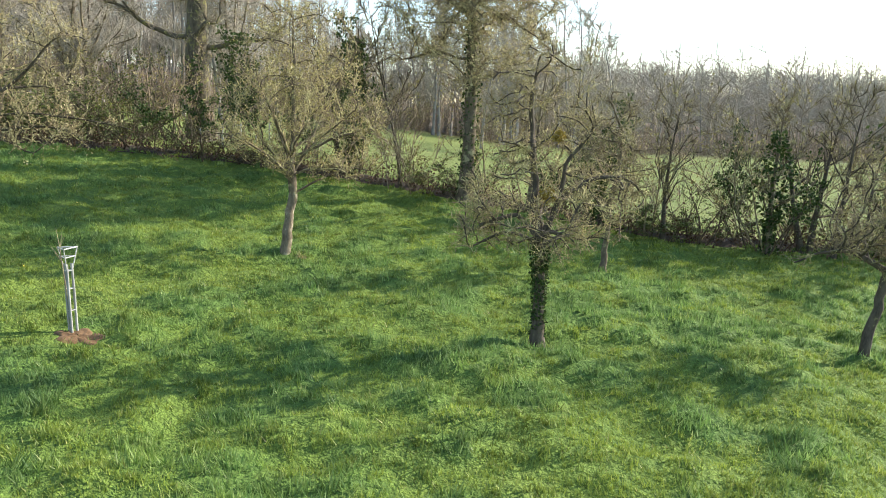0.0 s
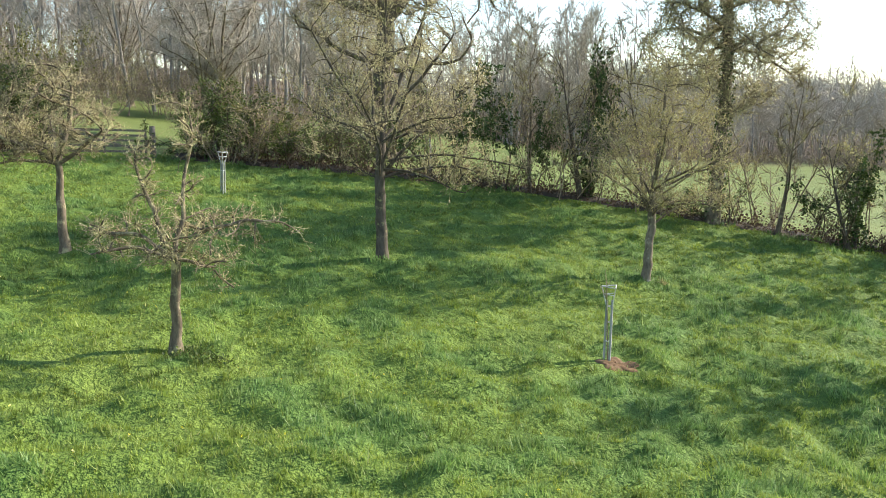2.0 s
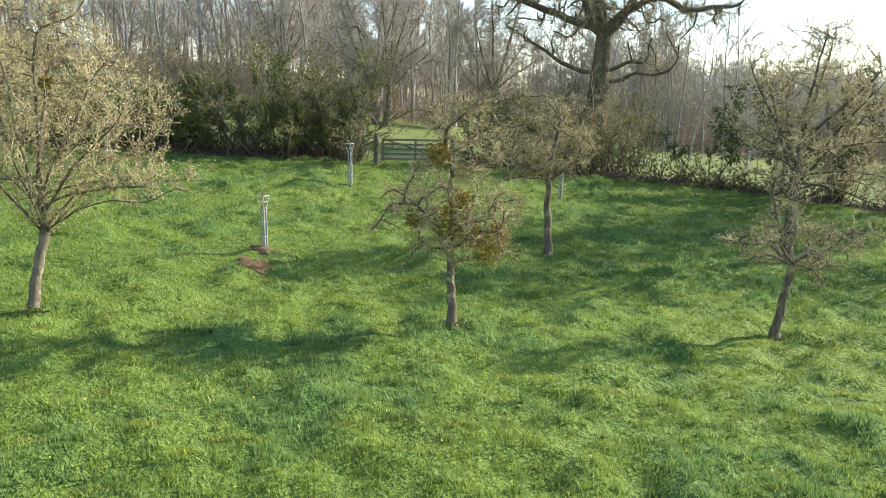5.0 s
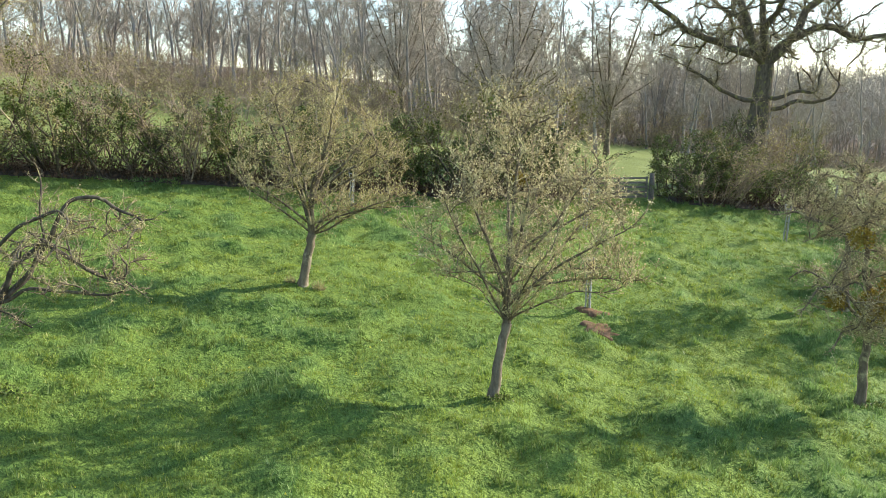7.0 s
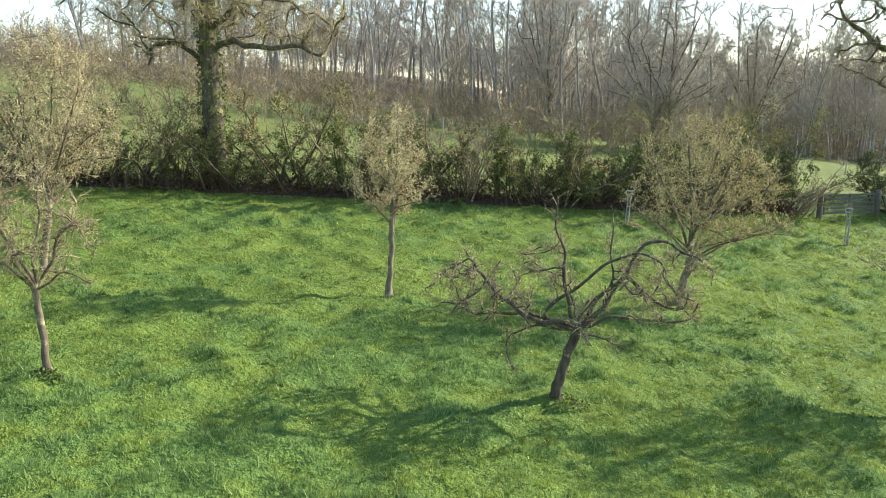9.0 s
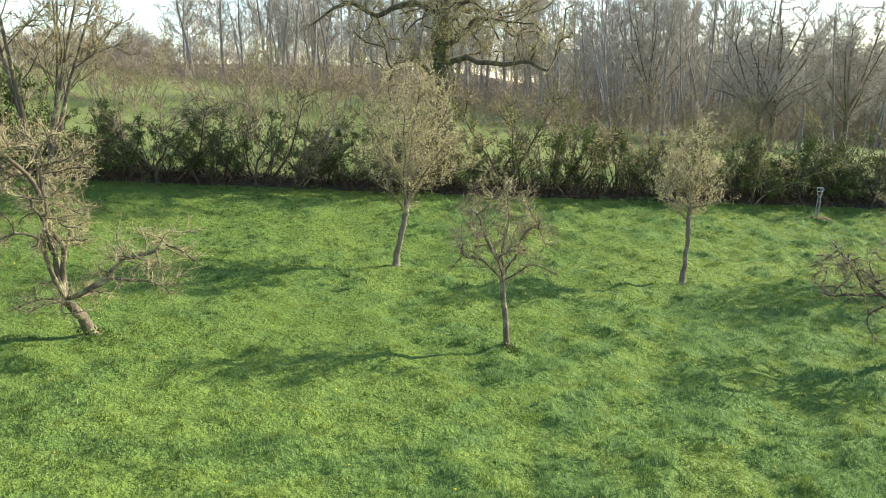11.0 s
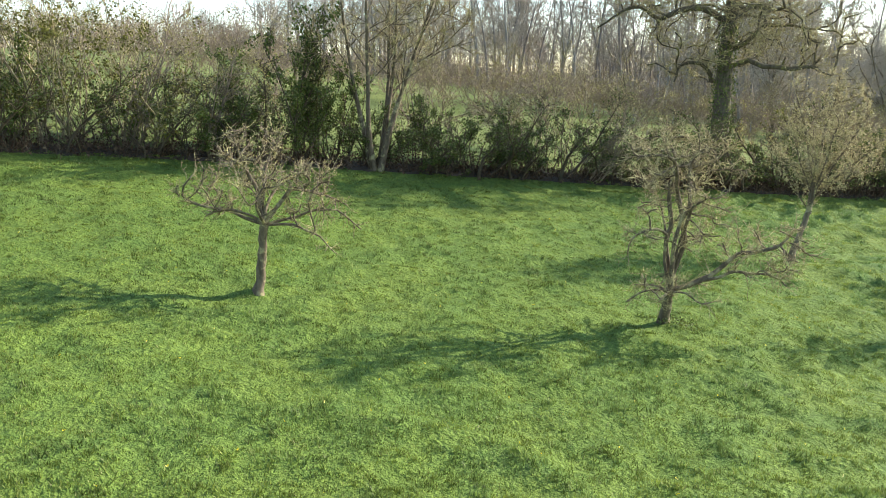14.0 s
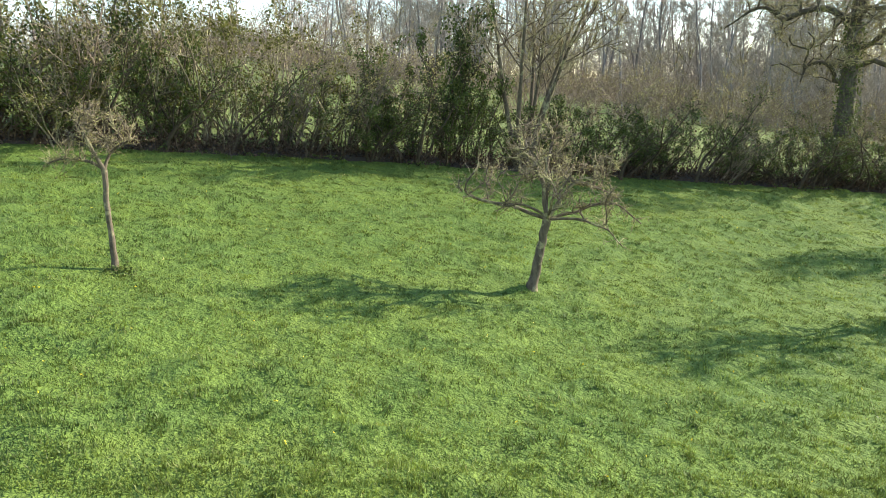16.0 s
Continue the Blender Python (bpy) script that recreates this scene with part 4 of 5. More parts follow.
    orchard_tree(-67.93, 4.6, 1.72, (0.27, -0.27), 0.11, 26, "leaning apple tree with a gnarled umbrella crown", SPREAD, BARK_BROWN, TWIG_BROWN, BUDS_OLIVE, ((0.3, -0.25, 2.75, 1.7, 1.5, 0.75), (0.2, -0.25, 3.4, 1.0, 1.0, 0.6), (1.3, -0.3, 2.1, 0.7, 0.7, 0.5)), n=230, twigs=900, r3=0.009, tip=0.011, wander=0.42,
                 limbs=((0, ((76, 0.9), (82, 0.8), (132, 0.7))), (20, ((38, 1.0), (78, 0.8), (118, 0.6))), (180, ((70, 0.9), (84, 0.8), (62, 0.5))), (165, ((14, 0.8), (38, 0.9))), (80, ((8, 0.9), (20, 0.8))), (345, ((88, 0.8), (100, 0.6), (135, 0.5))), (90, ((50, 0.9), (80, 0.7))), (270, ((55, 0.9), (86, 0.7))), (205, ((72, 0.8), (100, 0.6)))))
    orchard_tree(-76.3, 2.3, 1.95, (-0.02, 0.0), 0.06, 27, "thin young apple tree with a small sparse crown", SPREAD, BARK_BROWN, TWIG_BROWN, BUDS_OLIVE, ((-0.1, 0, 2.65, 0.65, 0.6, 0.6),), n=60, twigs=340, limbs=((180, ((58, 0.3), (92, 0.7), (110, 0.3))), (170, ((25, 0.5), (10, 0.6))), (10, ((45, 0.5), (60, 0.4)))))


make_ground()
make_grass(860000, 5)
make_flowers(500, 6)
make_orchard()


def great_tree(x, y, height, radius, seed, name, label, bark_mat, twig_mat, limbs, lumps, n, step, twigs, twig_len, twig_r, tip=0.03, fan=0, gnarl=0.2, lift=0.03, wander=0.35, ivy=0, ivy_mat=None, buds=0, bud_mat=None, mistletoe=(), stems=1, group="great trees"):
    """A big field tree: trunk to its fork at this height, stout crooked limbs, branches grown into the lumps of the crown, twigs."""
    rng = np.random.default_rng(seed)
    root = empty(name, pose(x, y, float(ground_z(x, y)) - 0.1), label, "tree", group)
    g, woods = Growth(rng), {}
    for i in range(stems):
        a = 2.6 * i + 0.3
        line = bent(rng, (math.cos(a) * radius * 1.3 * (stems > 1), math.sin(a) * radius * 1.3 * (stems > 1), -0.2), (0.12 * math.cos(a) * (stems > 1), 0.12 * math.sin(a) * (stems > 1), 1), height + 0.2, 12, 0.03, 0.02)
        f = np.linspace(0, 1, 13)
        b = Build()
        b.tube(line, radius * (1 - 0.36 * f + 0.5 * np.exp(-f * 15)) * rng.uniform(0.95, 1.05, 13), 12)
        stem = part("trunk", b, bark_mat, root)
        at = -1
        for p in line[5:]:
            at = g.node(p, at, -1)
        first = at - 7
        for turn, pieces, *where in limbs:
            g.guide(first + int(7 * where[0]) if where else at, turn, pieces, step, gnarl, 1.2)
        if fan:
            g.fan([at - 3, at - 2, at - 1, at], crown_points(rng, 300, lumps, 0.1), fan, step, gnarl, 0.6)
        if ivy:
            h = rng.uniform(0, 1, ivy)
            c = np.stack([np.interp(h, f, line[:, j]) for j in range(3)], 1)
            t = rng.uniform(0, 2 * math.pi, ivy)
            c[:, :2] += (np.stack([np.cos(t), np.sin(t)], 1) * (radius * (1 - 0.3 * h) * rng.uniform(0.95, 1.5, ivy))[:, None])
            b = Build()
            b.leaves(c, 0.1, rng)
            part("ivy", b, ivy_mat or IVY, stem, "glossy ivy round the trunk", False, "stuff")
    g.grow(crown_points(rng, n, lumps, 0.33), step, 1.5 * step, lift, wander)
    g.finish(tip, radius * 0.75, 0.42)
    for limb, pts, rad in g.chains():
        pts = pts.copy()
        pts[1:-1] = 0.6 * pts[1:-1] + 0.2 * (pts[:-2] + pts[2:])
        woods.setdefault(limb, Build()).tube(pts, rad, 8 if rad.max() > 0.12 else 5 if rad.max() > 0.05 else 4)
    for b in woods.values():
        part("limb", b, bark_mat, root)
    b = Build()
    spots = twig_spray(rng, b, g, twigs, twig_len, twig_r, 0.15, 0.0, 3, 0.11)
    spray = part("twigwork", b, twig_mat, root, kind="stuff")
    if buds:
        b = Build()
        b.leaves(spots[rng.integers(0, len(spots), buds)], 0.075, rng)
        part("bud_cover", b, bud_mat, spray, "", False, "stuff")
    for mx, my, mz, mr in mistletoe:
        v = units(rng.normal(size=(420, 3))) * rng.uniform(0.3, 1, (420, 1)) ** 0.5 * mr
        b = Build()
        b.leaves(v + (mx, my, mz), 0.13, rng)
        part("mistletoe", b, MISTLETOE, root, "yellow-green ball of mistletoe", False)
    return root


# ---- hedgerow trees ----
def make_hedge_trees():
    # the big oak behind the gate side, its fork seven metres up
    great_tree(-12.15, 40.8, 7.3, 0.72, 41, "oak_tree", "great spreading bare oak with a thick mossy trunk", BARK_MOSS, TWIG_BROWN,
               ((178, ((36, 2.6), (20, 2.6), (32, 3.0))), (186, ((62, 3.0), (72, 2.4), (48, 3.0))), (20, ((9, 3.0), (4, 4.0))), (0, ((42, 1.8), (80, 2.6), (96, 2.6), (68, 2.4))), (350, ((40, 2.8), (34, 2.8), (46, 2.5))), (95, ((40, 3.0), (56, 3.0))), (270, ((46, 3.0), (62, 2.8))),
                (0, ((72, 2.4), (80, 2.2)), 0.55), (180, ((76, 2.6), (68, 2.2)), 0.6), (300, ((70, 2.2), (85, 1.8)), 0.7)), ((0, 0, 11.5, 8, 6, 4.2), (0.5, 0, 8.6, 7.5, 5.5, 2.0)), 560, 0.5, 5000, 1.1, 0.013, tip=0.016, gnarl=0.2)
    # the ivy-clad oak in the hedge
    great_tree(-51.2, 24.6, 7.6, 0.47, 42, "oak_tree", "old oak with an ivy-covered trunk and contorted mossy limbs", BARK_MOSS, TWIG_PALE,
               ((180, ((45, 1.4), (76, 2.2), (58, 2.2), (100, 1.4))), (0, ((30, 1.4), (80, 1.8), (58, 2.4))), (90, ((15, 3.0), (30, 2.5))), (205, ((24, 2.8), (34, 2.6))), (345, ((20, 2.8), (32, 2.6))), (270, ((50, 2.2), (82, 2.0))), (60, ((55, 2.2), (75, 2.0))),
                (5, ((72, 2.4), (94, 2.0), (112, 1.0)), 0.6), (185, ((70, 2.4), (98, 2.0)), 0.55), (320, ((66, 2.2), (90, 1.6)), 0.8)), ((0.4, 0, 9.2, 6, 4.8, 3.4), (0.8, 0, 6.6, 5.4, 4.2, 1.7)), 470, 0.42, 3600, 0.95, 0.012, tip=0.018, gnarl=0.3, ivy=2600, ivy_mat=HEDGE_LEAF, buds=4500, bud_mat=BUDS_OLIVE, lift=-0.03)
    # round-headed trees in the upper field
    great_tree(-25.4, 55.9, 3.6, 0.3, 45, "field_tree", "twin-stemmed dark field tree with a dense domed crown", BARK_BROWN, TWIG_HAZED, (), ((0, 0, 7.2, 4.9, 4.6, 4.2), (0, 0, 9.6, 3.5, 3.4, 3.6)), 620, 0.5, 4300, 1.1, 0.014, tip=0.026, fan=13, gnarl=0.12, lift=0.12, wander=0.2, stems=2)
    great_tree(-16.0, 62.0, 3.8, 0.3, 46, "field_tree", "tall round-headed bare field tree", BARK_BROWN, TWIG_HAZED, (), ((0, 0, 7.6, 3.9, 3.8, 4.4), (0, 0, 10.4, 2.8, 2.8, 3.6)), 460, 0.5, 3200, 1.1, 0.014, tip=0.026, fan=14, gnarl=0.12, lift=0.12, wander=0.2)
    great_tree(-33.5, 62.0, 4.2, 0.26, 47, "field_tree", "tall round-headed bare field tree", BARK_BROWN, TWIG_HAZED, (), ((0, 0, 8.6, 3.8, 3.7, 4.4), (0, 0, 11.6, 2.7, 2.7, 3.6)), 420, 0.5, 2900, 1.1, 0.014, tip=0.026, fan=14, gnarl=0.12, lift=0.12, wander=0.2)
    # many-stemmed ash
    wood_tree(-66.8, 19.3, 11.5, 0.115, 43, "many-stemmed bare ash growing out of the hedge", BARK_BROWN, TWIG_PALE, BUDS, stems=6, spread=0.34, clear=0.3, n1=10, angle=(25, 60), len1=0.27, n2=1.7, n3=4.0, name="ash_tree", buds=0.4, fine=4000, fine_w=0.022)
    # tall tree with layered twigs and an ivy trunk
    great_tree(1.2, 27.8, 9.0, 0.26, 44, "hedgerow_tree", "tall ivy-trunked tree with dense layered pale twigs", BARK_BROWN, TWIG_PALE, ((0, ((70, 1.4), (82, 1.4)), 0.2), (180, ((70, 1.4), (82, 1.4)), 0.3), (90, ((60, 1.2), (80, 1.2)), 0.4), (270, ((60, 1.2), (80, 1.2)), 0.1)),
               ((0, 0, 7.0, 3.4, 3.2, 2.6), (0, 0, 10.3, 3.1, 3.0, 3.2)), 900, 0.36, 6800, 0.7, 0.01, tip=0.013, fan=8, gnarl=0.16, lift=0.06, ivy=1500, buds=15000, bud_mat=BUDS, group="hedgerow trees")
    for i, (x, y, h, r, iv) in enumerate(((-5.6, 30.6, 6.5, 0.09, 0), (-3.4, 30.0, 7, 0.12, 1200), (-1.2, 29.0, 7, 0.08, 0), (3.4, 26.8, 5.8, 0.1, 0), (5.6, 25.4, 4.6, 0.1, 700),
                                          (7.6, 24.5, 4.6, 0.09, 0), (10.9, 24.0, 4.8, 0.13, 500), (12.4, 24.5, 5.8, 0.12, 0), (13.2, 24.3, 5.6, 0.1, 0), (15.2, 24.7, 5.6, 0.12, 300))):
        wood_tree(x, y, h, r, 60 + i, "ivy-wrapped hedgerow tree beside the meadow" if iv else "slim bare hedgerow tree beside the meadow", BARK_DARK if i % 3 else BARK_BROWN, TWIG_BROWN, BUDS_OLIVE,
                  n1=14, clear=0.25, angle=(30, 70), len1=0.34, n2=2.4, n3=4.5, r3=0.011, ivy=2 * iv, ivy_wide=0.55 if iv else 0.0, stems=1 + (i % 3 == 1), spread=0.2, name="hedgerow_tree", buds=0.5, bud=0.055, fine=1500, fine_w=0.015)


def make_woods():
    """Bare woodland on the rising ground behind, from a few grown trees."""
    kinds = []
    for i, (h, n1, ang, l1) in enumerate(((17, 15, (22, 50), 0.2), (19, 16, (20, 45), 0.17), (15, 16, (30, 60), 0.26), (18, 14, (25, 50), 0.2), (14, 18, (40, 70), 0.28))):
        kinds.append(wood_tree(-60 + 9 * i, 84, h, 0.17, 80 + i, "tall bare woodland tree on the rising ground", BARK_HAZED, TWIG_HAZED, BUDS, n1=n1, clear=0.18, angle=ang, len1=l1, n2=0.85, n3=0, n4=1, wander=0.06, fine=1250, fine_w=0.034,
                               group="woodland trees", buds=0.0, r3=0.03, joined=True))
    rng = np.random.default_rng(7)
    for i in range(214):
        x = rng.uniform(-84, -14) if i < 120 else rng.uniform(-16, 17) if i < 172 else rng.uniform(17, 48)
        y = 73 + 40 * rng.uniform(0, 1) ** 1.3 if x < -18 else rng.uniform(98, 130)
        if i >= 186:
            x, y = rng.uniform(-5, 18), rng.uniform(88, 112)
        ob = copy_thing(kinds[int(rng.integers(0, 5))], pose(x, y, float(ground_z(x, y)) - 0.1, 0, 0, rng.uniform(0, 360)))
        ob.scale = (rng.uniform(0.85, 1.25) if i < 120 else (rng.uniform(0.72, 0.88) if x < -2 else rng.uniform(0.92, 1.15)) if i < 172 or i >= 186 else rng.uniform(0.55, 0.75),) * 3
    for x, y, k, sc in ((14.5, 60, 4, 0.85), (12.2, 63, 2, 0.8), (16.5, 64, 4, 0.75), (8.5, 66, 2, 0.8), (4.5, 70, 0, 0.8), (-28, 66, 4, 1.0), (-33, 60, 0, 0.9), (-38, 58, 4, 0.8), (-20, 62, 2, 0.9), (-26, 68, 1, 1.0), (-37, 66, 3, 1.0), (-17, 62, 3, 0.9), (-44, 62, 4, 0.9), (-31, 60, 1, 0.75)):
        ob = copy_thing(kinds[k], pose(x, y, float(ground_z(x, y)) - 0.1, 0, 0, 40 * x))
        ob.scale = (sc,) * 3


def make_far_woods(count, seed):
    """The wooded hill far behind: bare trees past counting."""
    rng = np.random.default_rng(seed)
    b, src, dst = Build(), [], []
    for i in range(count):
        y = 106 + 300 * rng.uniform(0, 1) ** 1.7
        x = rng.uniform(-5 + 0.1 * y, 60 + 0.5 * y) if i % 5 > 1 else rng.uniform(-120 - 0.45 * y, 0)
        h = rng.uniform(7, 16) * (0.5 if x < -86 - 0.1 * y else 1)
        foot = np.array((x, y, float(ground_z(x, y)) - 0.2))
        b.tube((foot, foot + (rng.normal(0, 0.3), 0, h * 0.5), foot + (rng.normal(0, 0.6), 0, h)), (0.11, 0.08, 0.04), 3)
        for k in range(17):
            g = rng.uniform(0.22, 0.95)
            p = foot + (0, 0, h * g)
            w = unit(np.array((rng.normal(0, 1.0), rng.normal(0, 0.4), 0.7)))
            ln = h * 0.36 * math.sin(math.pi * min(0.9, g + 0.1)) + 0.6
            q = p + w * ln
            src += [p, p * 0.6 + q * 0.4, p * 0.4 + q * 0.6, p * 0.5 + q * 0.5]
            dst += [q, p * 0.5 + q * 0.5 + unit(w + rng.normal(0, 0.6, 3)) * ln * 0.7, q + rng.normal(0, 0.5, 3), p + unit(w + rng.normal(0, 0.8, 3)) * ln]
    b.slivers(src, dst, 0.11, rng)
    tagged(new("distant_woods", b.mesh("distant_woods", TWIG_HAZED)), "bare grey-brown woods on a far hill", "woods", kind="stuff")
    # brushwood along the foot of the near wood
    b = Build()
    for i in range(1500):
        x = rng.uniform(-115, -14) if i < 1100 else rng.uniform(-14, 60)
        y = (60 + 42 * rng.uniform(0, 1) ** 1.4 if x < -20 else 94 + 10 * rng.uniform(0, 1)) + (6 if x < -60 else 0)
        foot = np.array((x, y, float(ground_z(x, y)) - 0.1))
        h = rng.uniform(1.2, 4.2) * (0.5 + patchy(x, y, 7.0)) * (1 + 0.5 * smooth01((y - 72) / 15) * (x < -20))
        for k in range(3):
            ln = bent(rng, foot, (rng.normal(0, 0.8), rng.normal(0, 0.5), 1), h * (1.5 if x > -20 else 1) * rng.uniform(0.5, 1), 2, 0.15, 0.0)
            b.tube(ln, (0.02, 0.017, 0.012), 3)
            for _ in range(2):
                p, d = along(ln, rng.uniform(0.3, 0.95))
                b.tube((p, p + off(rng, d, rng.uniform(25, 60)) * h * 0.35), (0.02, 0.012), 3)
            fuzz(rng, b, [ln], 6, h * 0.3, 0.04)
    tagged(new("wood_edge_brush", b.mesh("wood_edge_brush", TWIG_RUST)), "reddish-brown brushwood along the wood's edge", "undergrowth", kind="stuff")


def make_hedge():
    rng = np.random.default_rng(9)
    kinds = [shrub(-45, 26, 3.6, 1.9, 100, "bare thorny hedge shrub with a few ivy leaves", 10, TWIG_SHADED, HEDGE_LEAF, 900, 0.075),
             shrub(-43, 26.2, 3.3, 1.9, 101, "half-leafed green hedge shrub in spring", 9, TWIG_SHADED, HEDGE_LEAF, 2000, 0.078),
             shrub(-41, 26.4, 4.3, 2.0, 102, "tall reddish-brown bare hedge shrub", 10, TWIG_RUST, BUDS_OLIVE, 600, 0.065),
             shrub(-39, 26.6, 3.4, 2.0, 103, "dense evergreen hedge shrub with glossy leaves", 8, TWIG_SHADED, HEDGE_LEAF, 4300, 0.075),
             shrub(-37, 26.8, 4.8, 2.3, 104, "tall hedge shrub in young olive-green leaf", 10, TWIG_BROWN, OLIVE_LEAF, 1900, 0.075)]

    def plant(k, x, y, wide, tall):
        ob = copy_thing(kinds[k], pose(x, y, float(ground_z(x, y)) - 0.05, 0, 0, rng.uniform(0, 360)))
        ob.scale = (wide, wide, tall)

    x = -93.0
    while x < -25.8:
        x += rng.uniform(1.1, 1.95)
        k = int(rng.choice(5, p=[0.26, 0.38, 0.09, 0.17, 0.1]))
        if -52 < x < -27:
            x += rng.uniform(0.2, 1.1)
        plant(k, x, float(hedge_y(x)) + rng.uniform(0.4, 1.7), rng.uniform(0.9, 1.15), rng.uniform(0.62, 1.0) * (0.78 if -52 < x < -27 else 1))
    # taller growth standing out of the hedge
    for x, k, wide, tall in ((-88, 4, 1.5, 1.4), (-86, 4, 1.5, 1.5), (-85, 2, 1.4, 1.3), (-83.2, 1, 1.4, 1.5), (-81.2, 4, 1.5, 1.45), (-79.2, 4, 1.4, 1.3), (-84, 4, 1.5, 1.4), (-82.3, 2, 1.4, 1.5), (-80, 3, 1.2, 1.6), (-78.4, 4, 1.3, 1.45), (-77.4, 4, 1.4, 1.5), (-75.6, 4, 1.3, 1.4), (-76.5, 2, 1.3, 1.5), (-74.0, 2, 1.2, 1.3), (-72.2, 3, 1.3, 1.25), (-70.2, 3, 1.4, 1.75), (-69.0, 3, 1.2, 1.5), (-63.5, 2, 1.2, 1.0),
                             (-58, 2, 1.3, 1.0), (-46, 4, 1.3, 1.1), (-41, 2, 1.3, 1.15), (-35.5, 3, 1.3, 0.95), (-33.4, 3, 1.2, 0.85), (-30.5, 4, 1.3, 1.2), (-28.6, 3, 1.2, 1.2), (-26.8, 4, 1.1, 1.2)):
        plant(k, x, float(hedge_y(x)) + 1.9, wide, tall)
    # bushy thorn trees standing behind the hedge
    kinds.append(shrub(-60, 27, 6.0, 4.2, 105, "bushy bare thorn tree behind the hedge", 7, TWIG_RUST, BUDS_OLIVE, 800, 0.075, side=10, low=0.25, fine=950, fine_w=0.022, name="thorn_tree"))
    kinds.append(shrub(-55, 29, 5.6, 4.0, 106, "bushy olive-brown thorn tree behind the hedge", 7, TWIG_BROWN, BUDS_OLIVE, 800, 0.075, side=9, low=0.25, fine=950, fine_w=0.022, name="thorn_tree"))
    for i in range(54):
        x = -92 + 68 * (i + rng.uniform(0, 1)) / 54
        y = float(hedge_y(x)) + (3 + 5 * rng.uniform(0, 1) if i % 5 == 1 else 23 + 10 * rng.uniform(0, 1))
        plant(5 + i // 2 % 2, x, y, rng.uniform(0.8, 1.2), rng.uniform(0.65, 1.05))
    for i in range(12):
        plant(5 + i % 2, rng.uniform(-22, 16), rng.uniform(88, 97), rng.uniform(1.0, 1.5), rng.uniform(0.8, 1.2))
    for x, dy, wide, tall in ((11.6, 0.8, 1.0, 0.95), (13.8, 0.9, 1.1, 1.0), (15.8, 0.7, 1.0, 1.0), (7.2, 0.9, 0.9, 0.9), (3.6, 0.9, 1.0, 1.05), (-0.6, 0.9, 0.8, 1.0), (-4.6, 0.8, 0.8, 1.0)):
        plant(5 + int(x) % 2, x, float(hedge_y(x)) + dy, wide, tall)
    kinds.append(shrub(-8.7, 30.8, 4.5, 2.7, 107, "small tree smothered in dark evergreen ivy", 4, TWIG_SHADED, IVY, 2100, 0.11, side=12, low=0.3, fine=300, name="ivy_tree"))
    for x, y, wide, tall in ((-7.0, 30.7, 1.0, 1.05), (-3.3, 29.9, 0.8, 1.25), (5.5, 25.5, 0.7, 0.9), (10.8, 24.3, 0.75, 0.85), (-5.5, 30.3, 0.55, 0.8)):
        plant(7, x, y, wide, tall)
    for x, y, k, wide, tall in ((-14.6, 37.6, 2, 1.3, 1.25), (-11.6, 37.8, 2, 1.2, 1.2), (-13.0, 38.2, 2, 1.2, 1.3), (-13.6, 39.2, 0, 1.0, 1.4), (-11.2, 39.0, 2, 1.0, 1.2), (-14.8, 38.2, 0, 1.2, 1.3), (-9.9, 39.5, 0, 0.8, 1.3), (-16.4, 34.0, 2, 1.6, 0.7), (-14.2, 34.2, 0, 1.6, 0.6)):
        plant(k, x, y, wide, tall)
    kinds.append(shrub(-49, 25.4, 5.2, 2.2, 108, "slender hedge tree with several dark stems and sparse leaves", 4, TWIG_SHADED, HEDGE_LEAF, 700, 0.09, side=13, low=0.22, fine=700, stout=(0.05, 0.095), name="hedge_tree"))
    kinds.append(shrub(-47.5, 25.6, 5.0, 2.0, 109, "slender hedge tree with dark stems and olive twigs", 3, TWIG_SHADED, BUDS_OLIVE, 700, 0.075, side=15, low=0.3, fine=900, stout=(0.05, 0.1), name="hedge_tree"))
    kinds.append(shrub(-46, 25.7, 4.0, 1.1, 110, "slim ivy-clad hedge shrub with dark green leaves", 2, TWIG_SHADED, HEDGE_LEAF, 1500, 0.08, side=12, low=0.04, fine=250, stout=(0.05, 0.08), name="ivy_shrub"))
    for x in np.arange(-91, -27, 2.9):
        plant(10, float(x) + rng.uniform(-1, 1), float(hedge_y(x)) + rng.uniform(0.5, 1.3), rng.uniform(0.8, 1.2), rng.uniform(0.7, 1.1))
    x = -91.0
    while x < -27:
        x += rng.uniform(1.3, 2.6)
        if -69.5 < x < -64:
            continue
        plant(8 + int(rng.integers(0, 2)), x, float(hedge_y(x)) + rng.uniform(0.35, 0.9), rng.uniform(0.8, 1.1), rng.uniform(0.7, 1.0) * (0.82 if -52 < x else 1))
    x = -20.6
    while x < 18:
        x += rng.uniform(0.9, 1.9)
        k = int(rng.choice(5, p=[0.45, 0.1, 0.25, 0.08, 0.12]))
        plant(k, x, float(hedge_y(x)) + rng.uniform(0.3, 1.4), 0.9, rng.uniform(0.3, 0.65))
    # evergreens and hazels beside the gate, below the great oak
    for x, y, k, wide, tall in ((-19.9, 31.2, 3, 1.1, 0.95), (-18.6, 31.6, 3, 1.2, 0.8), (-17.4, 31.4, 2, 1.2, 0.8), (-16.2, 31.8, 3, 1.2, 0.75), (-15, 32.2, 4, 1.3, 0.9), (-13.2, 32.6, 0, 1.3, 0.9), (-18.2, 35.5, 3, 1.4, 0.85), (-16.6, 36, 2, 1.4, 0.8),
                                (-25.9, 29.4, 3, 1.0, 0.8), (-27.2, 30.2, 4, 1.2, 1.0)):
        plant(k, x, y, wide, tall)


